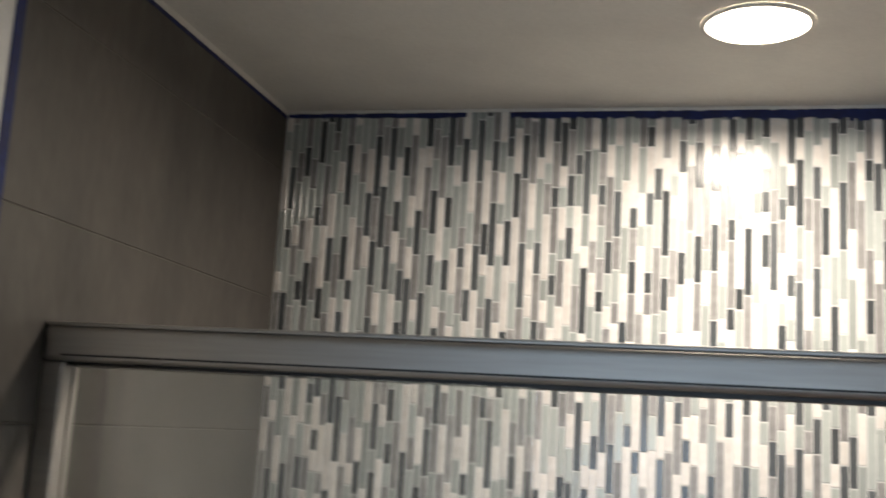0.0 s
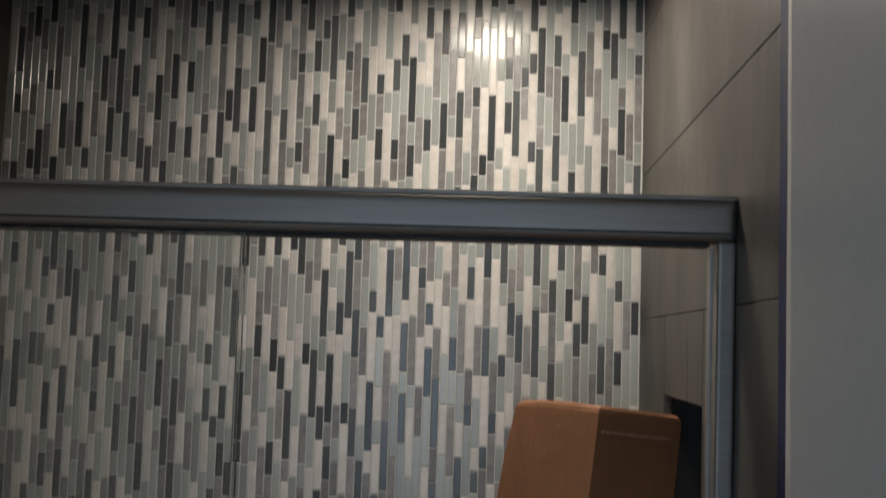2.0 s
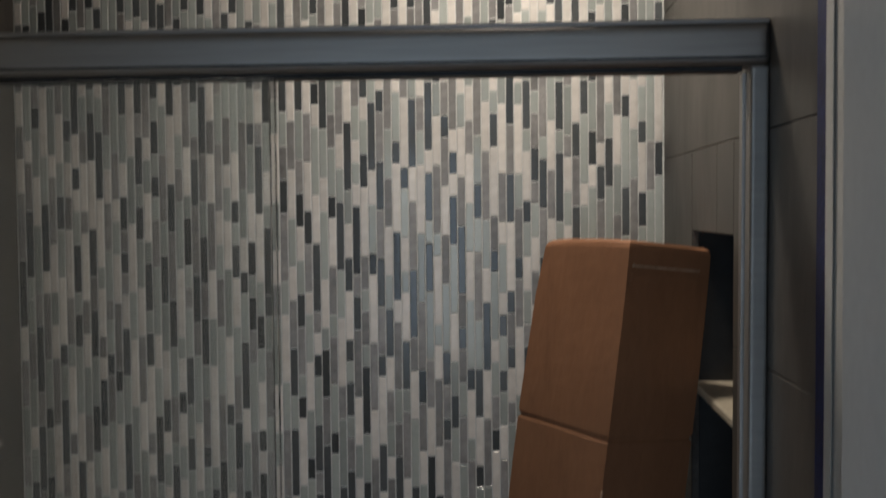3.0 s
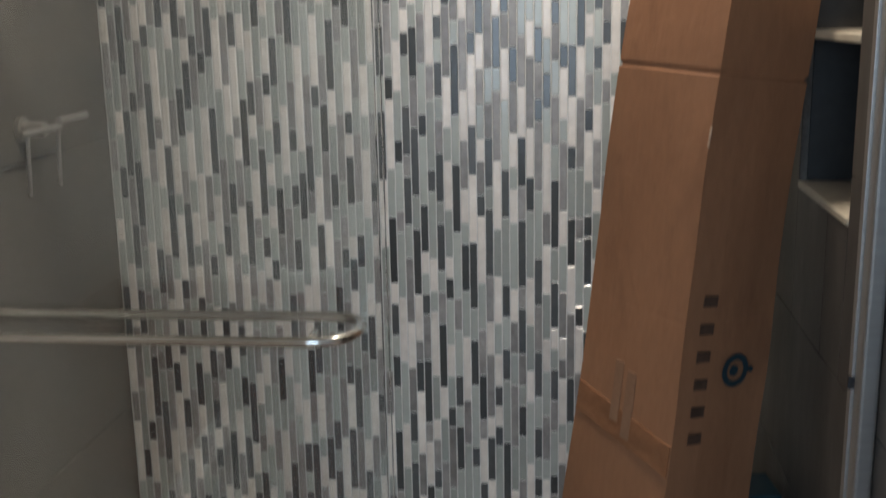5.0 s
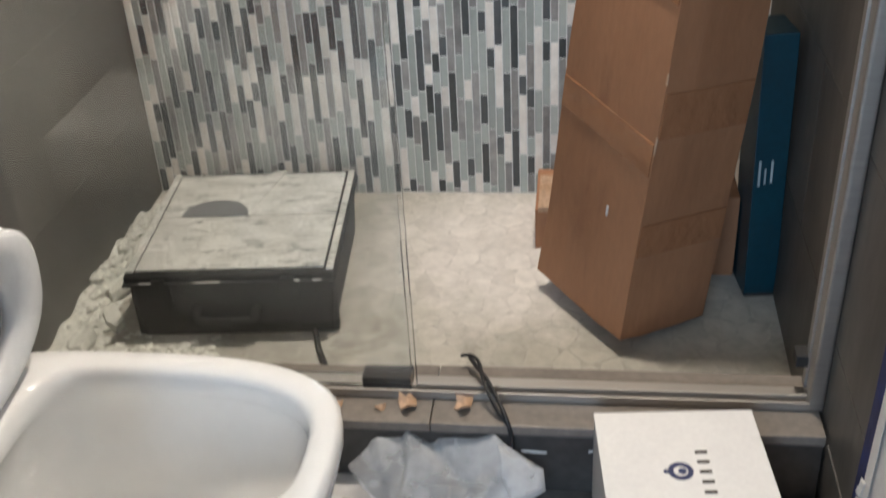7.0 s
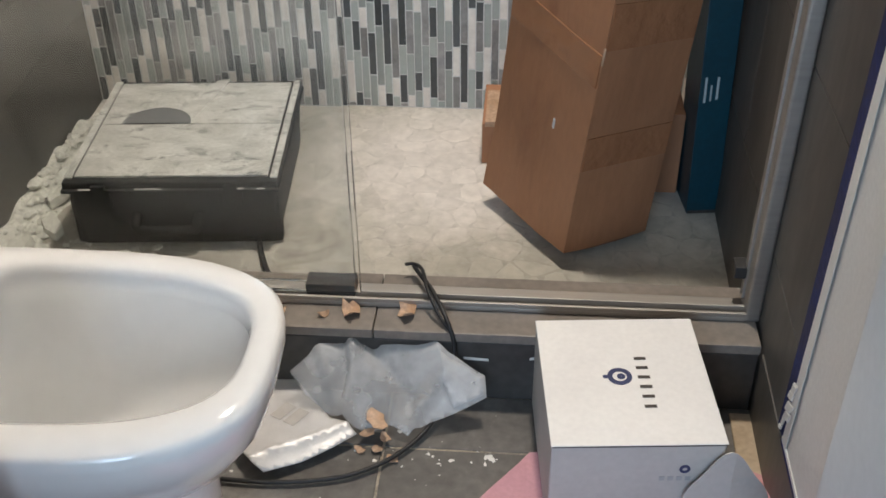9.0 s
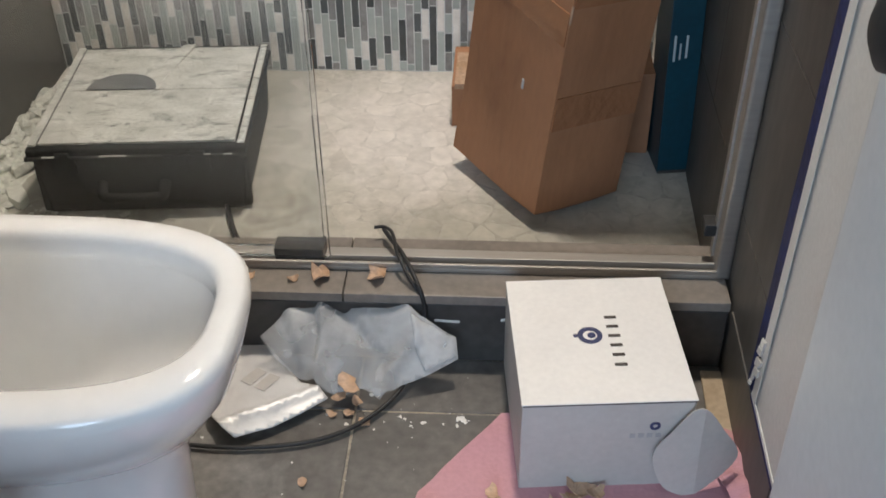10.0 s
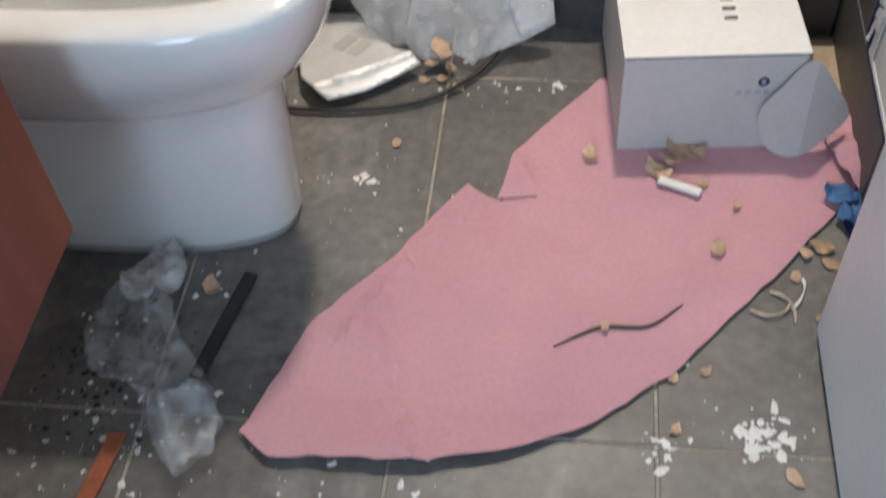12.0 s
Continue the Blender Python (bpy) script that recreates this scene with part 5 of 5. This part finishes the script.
for x0, x1, z in ((0.868, 0.905, 0.075), (0.965, 0.975, 0.082), (0.840, 0.852, 0.052)):
    part("paint_smear", block((x0, -0.9045, z), (x1, -0.9031, z + 0.005), 0.0006, 1, warp=lambda x, y, zz: (x, y, zz + 0.003 * math.sin(90 * x))), M["paper"], curb_ob, "dried white smear")


def tiled_wall(parent, warp, rows, length, u_end, first, hole=None, joint=0.002):
    for r, (lo, hi) in enumerate(zip(rows, rows[1:])):
        u = first - length * (1.5 if r % 2 else 1.0)
        while u < u_end:
            a, b = max(0.002, u), min(u_end, u + length)
            u += length
            if b - a < 0.02:
                continue
            pieces = [(a, b, lo, hi)]
            if hole:
                h0, h1, k0, k1 = hole
                cut = []
                if a < h1 and b > h0 and lo < k1 and hi > k0:
                    cut = [(a, h0, lo, hi), (h1, b, lo, hi), (max(a, h0), min(b, h1), lo, k0), (max(a, h0), min(b, h1), k1, hi)]
                    pieces = [c for c in cut if c[1] - c[0] > 0.015 and c[3] - c[2] > 0.015]
            for p, q, s, t in pieces:
                sliver("tile", (p + joint / 2, -0.012, s + joint / 2), (q - joint / 2, 0.0, t - joint / 2), M["tile"], parent, 0.001, warp)


ROWS_R = [0.016] + [0.2485 + 0.2865 * k for k in range(8)] + [CEIL]
ROWS_L = [0.016] + [0.230 + 0.2878 * k for k in range(8)] + [CEIL]
tiled_wall(wall_right, on_right, ROWS_R, 1.146, TILED, 1.109, NICHE, 0.0014)
tiled_wall(wall_left, on_left, ROWS_L, 2.4, TILED_L, 2.4, None, 0.0014)
# niche back and side far darker than the wall tile, shade put into the colour
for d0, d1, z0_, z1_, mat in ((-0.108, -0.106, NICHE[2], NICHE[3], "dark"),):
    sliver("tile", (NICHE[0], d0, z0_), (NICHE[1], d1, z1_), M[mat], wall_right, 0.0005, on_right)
sliver("ledge", (NICHE[0] + 0.002, -0.106, NICHE[2]), (NICHE[1] - 0.002, 0.002, NICHE[2] + 0.012), M["ledge"], wall_right, 0.002, on_right)
sliver("shelf", (NICHE[0] + 0.002, -0.106, 1.279), (NICHE[1] - 0.002, 0.0, 1.292), M["ledge"], wall_right, 0.002, on_right)
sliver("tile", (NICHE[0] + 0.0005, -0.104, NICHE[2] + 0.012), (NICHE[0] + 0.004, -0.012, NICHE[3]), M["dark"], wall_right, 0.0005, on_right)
base = structure("baseboard", block((0.91, -0.05, 0.0), (1.40, -0.012, 0.112), warp=on_right), M["wall_grout"], "dark tile baseboard along the painted wall", "baseboard")
for a, b in ((0.91, 1.23), (1.233, 1.40)):
    sliver("tile", (a, -0.011, 0.0), (b, 0.0022, 0.116), M["tile"], base, 0.0008, on_right)
sliver("tape_strip", (TILED + 0.02, 0.0006, 0.1165), (1.40, 0.0034, 0.1215), M["blue"], base, 0.0005, on_right)
sliver("painted_edge", (TILED + 0.02, 0.0006, 0.1217), (1.40, 0.0028, 0.128), M["paint"], base, 0.0005, on_right)

XS = [-0.06, 0.205, 0.484, 0.760, 1.037, 1.325]
YS = [-2.34, -2.16, -1.580, -1.014, -0.90]
for x0, x1 in zip(XS, XS[1:]):
    for y0, y1 in zip(YS, YS[1:]):
        sliver("tile", (x0 + 0.002, y0 + 0.002, -0.006), (x1 - 0.002, y1 - 0.002, 0.0), M["floor_tile"], floor, 0.0008)

# flat pebbles of the shower floor
cells = []
rng = random.Random(4)
for i in range(24):
    for j in range(15):
        cells.append((0.03 + (i + 0.5 * (j % 2)) * 0.0545 + rng.uniform(-0.021, 0.021), -0.03 - j * 0.0515 + rng.uniform(-0.020, 0.020)))
pebble_rest = bmesh.new()
made = 0


def clipped(poly, n, d):
    """The part of a polygon where n . p < d."""
    out = []
    for a, b in zip(poly, poly[1:] + poly[:1]):
        da, db = n.dot(a) - d, n.dot(b) - d
        if da < 0:
            out.append(a)
        if da * db < 0:
            out.append(a + (b - a) * (da / (da - db)))
    return out


for cx, cy in cells:
    if not (0.03 < cx < W - 0.02 and -0.765 < cy < -0.02):
        continue
    c = Vector((cx, cy))
    poly = [c + Vector(p) for p in ((-0.06, -0.06), (0.06, -0.06), (0.06, 0.06), (-0.06, 0.06))]
    gap = rng.uniform(0.0004, 0.0018)
    for other in cells:
        o = Vector(other) - c
        if 0 < o.length < 0.13:
            poly = clipped(poly, o.normalized(), o.normalized().dot(c) + o.length / 2 - gap)
    pts = []
    for a, b in zip(poly, poly[1:] + poly[:1]):
        pts += [a.lerp(b, 0.24), a.lerp(b, 0.76)]
    pts = [(min(W - 0.004, max(0.004, p.x)), min(-0.004, max(-0.768, p.y))) for p in pts]
    bm = loft([[(px, py, 0.012) for px, py in pts], [(px, py, 0.0138) for px, py in pts], [(cx + (px - cx) * 0.94, cy + (py - cy) * 0.94, 0.0142) for px, py in pts]], False, True)
    if cx > 0.55 and made < 290:
        part("pebble", bm, M["pebble"], shower_floor)
        made += 1
    else:
        join(pebble_rest, bm)
tagged(part("pebbles", pebble_rest, M["pebble"], shower_floor), kind="stuff")

# strip mosaic: columns of upright slips
PITCH, JOINT, THICK = 0.0164, 0.0020, 0.0056
KINDS = ["stone_white", "glass_pale", "stone_grey", "glass_dark"]
LENGTHS = [0.042, 0.066, 0.096, 0.136]
slip_meshes = {}


def slip(bm, x, z, wide, long):
    """One slip with softened front edges."""
    e = 0.0011
    back = [(x, 0.004, z), (x + wide, 0.004, z), (x + wide, 0.004, z + long), (x, 0.004, z + long)]
    mid = [(px, 0.0042 - THICK + e, pz) for px, _, pz in back]
    top = [(x + e, 0.0042 - THICK, z + e), (x + wide - e, 0.0042 - THICK, z + e), (x + wide - e, 0.0042 - THICK, z + long - e), (x + e, 0.0042 - THICK, z + long - e)]
    rings = [[bm.verts.new(p) for p in ring] for ring in (back, mid, top)]
    for r, s in zip(rings, rings[1:]):
        for i in range(4):
            bm.faces.new((r[i], r[(i + 1) % 4], s[(i + 1) % 4], s[i]))
    bm.faces.new(rings[-1])


def slip_mesh(kind, wide, long):
    if (kind, wide, long) not in slip_meshes:
        bm = bmesh.new()
        slip(bm, 0, 0, wide, long)
        me = bpy.data.meshes.new("slip")
        bm.to_mesh(me)
        bm.free()
        me.materials.append(M[kind])
        slip_meshes[kind, wide, long] = me
    return slip_meshes[kind, wide, long]


rng = random.Random(11)
rest = {k: bmesh.new() for k in KINDS}
singles = 0
before = []
for col in range(80):
    x = 0.001 + col * PITCH
    shares = (0.14, 0.22, 0.18, 0.46) if col % 2 else (0.40, 0.26, 0.20, 0.14)
    wide = PITCH - JOINT
    z = 0.016 - rng.uniform(0, 0.09)
    last, done = None, []
    while z < CEIL - 0.006:
        long = rng.choices(LENGTHS, (0.22, 0.26, 0.30, 0.22))[0]
        beside = {k for a, b, k in before if min(b, z + long) - max(a, z) > 0.5 * long}
        kind = rng.choices(KINDS, shares)[0]
        for _ in range(6):
            if kind != last and not (kind in beside and kind != "glass_pale"):
                break
            kind = rng.choices(KINDS, shares)[0]
        last = kind
        done.append((z, z + long, kind))
        lo, hi = max(z, 0.016), min(z + long, CEIL - 0.004)
        whole = lo == z and hi == z + long
        if whole and 0.60 < x < 1.02 and 1.40 < z < 2.10 and singles < 300:
            ob = new("slip", slip_mesh(kind, wide, long))
            ob.location = (x, 0, z)
            ob.parent = wall_back
            singles += 1
        elif hi - lo > 0.006:
            slip(rest[kind], x, lo, wide, hi - lo)
        z += long + 0.0022
    before = done
for kind, bm in rest.items():
    bmesh.ops.recalc_face_normals(bm, faces=bm.faces)
    tagged(part("slips", bm, M[kind], wall_back), kind="stuff")
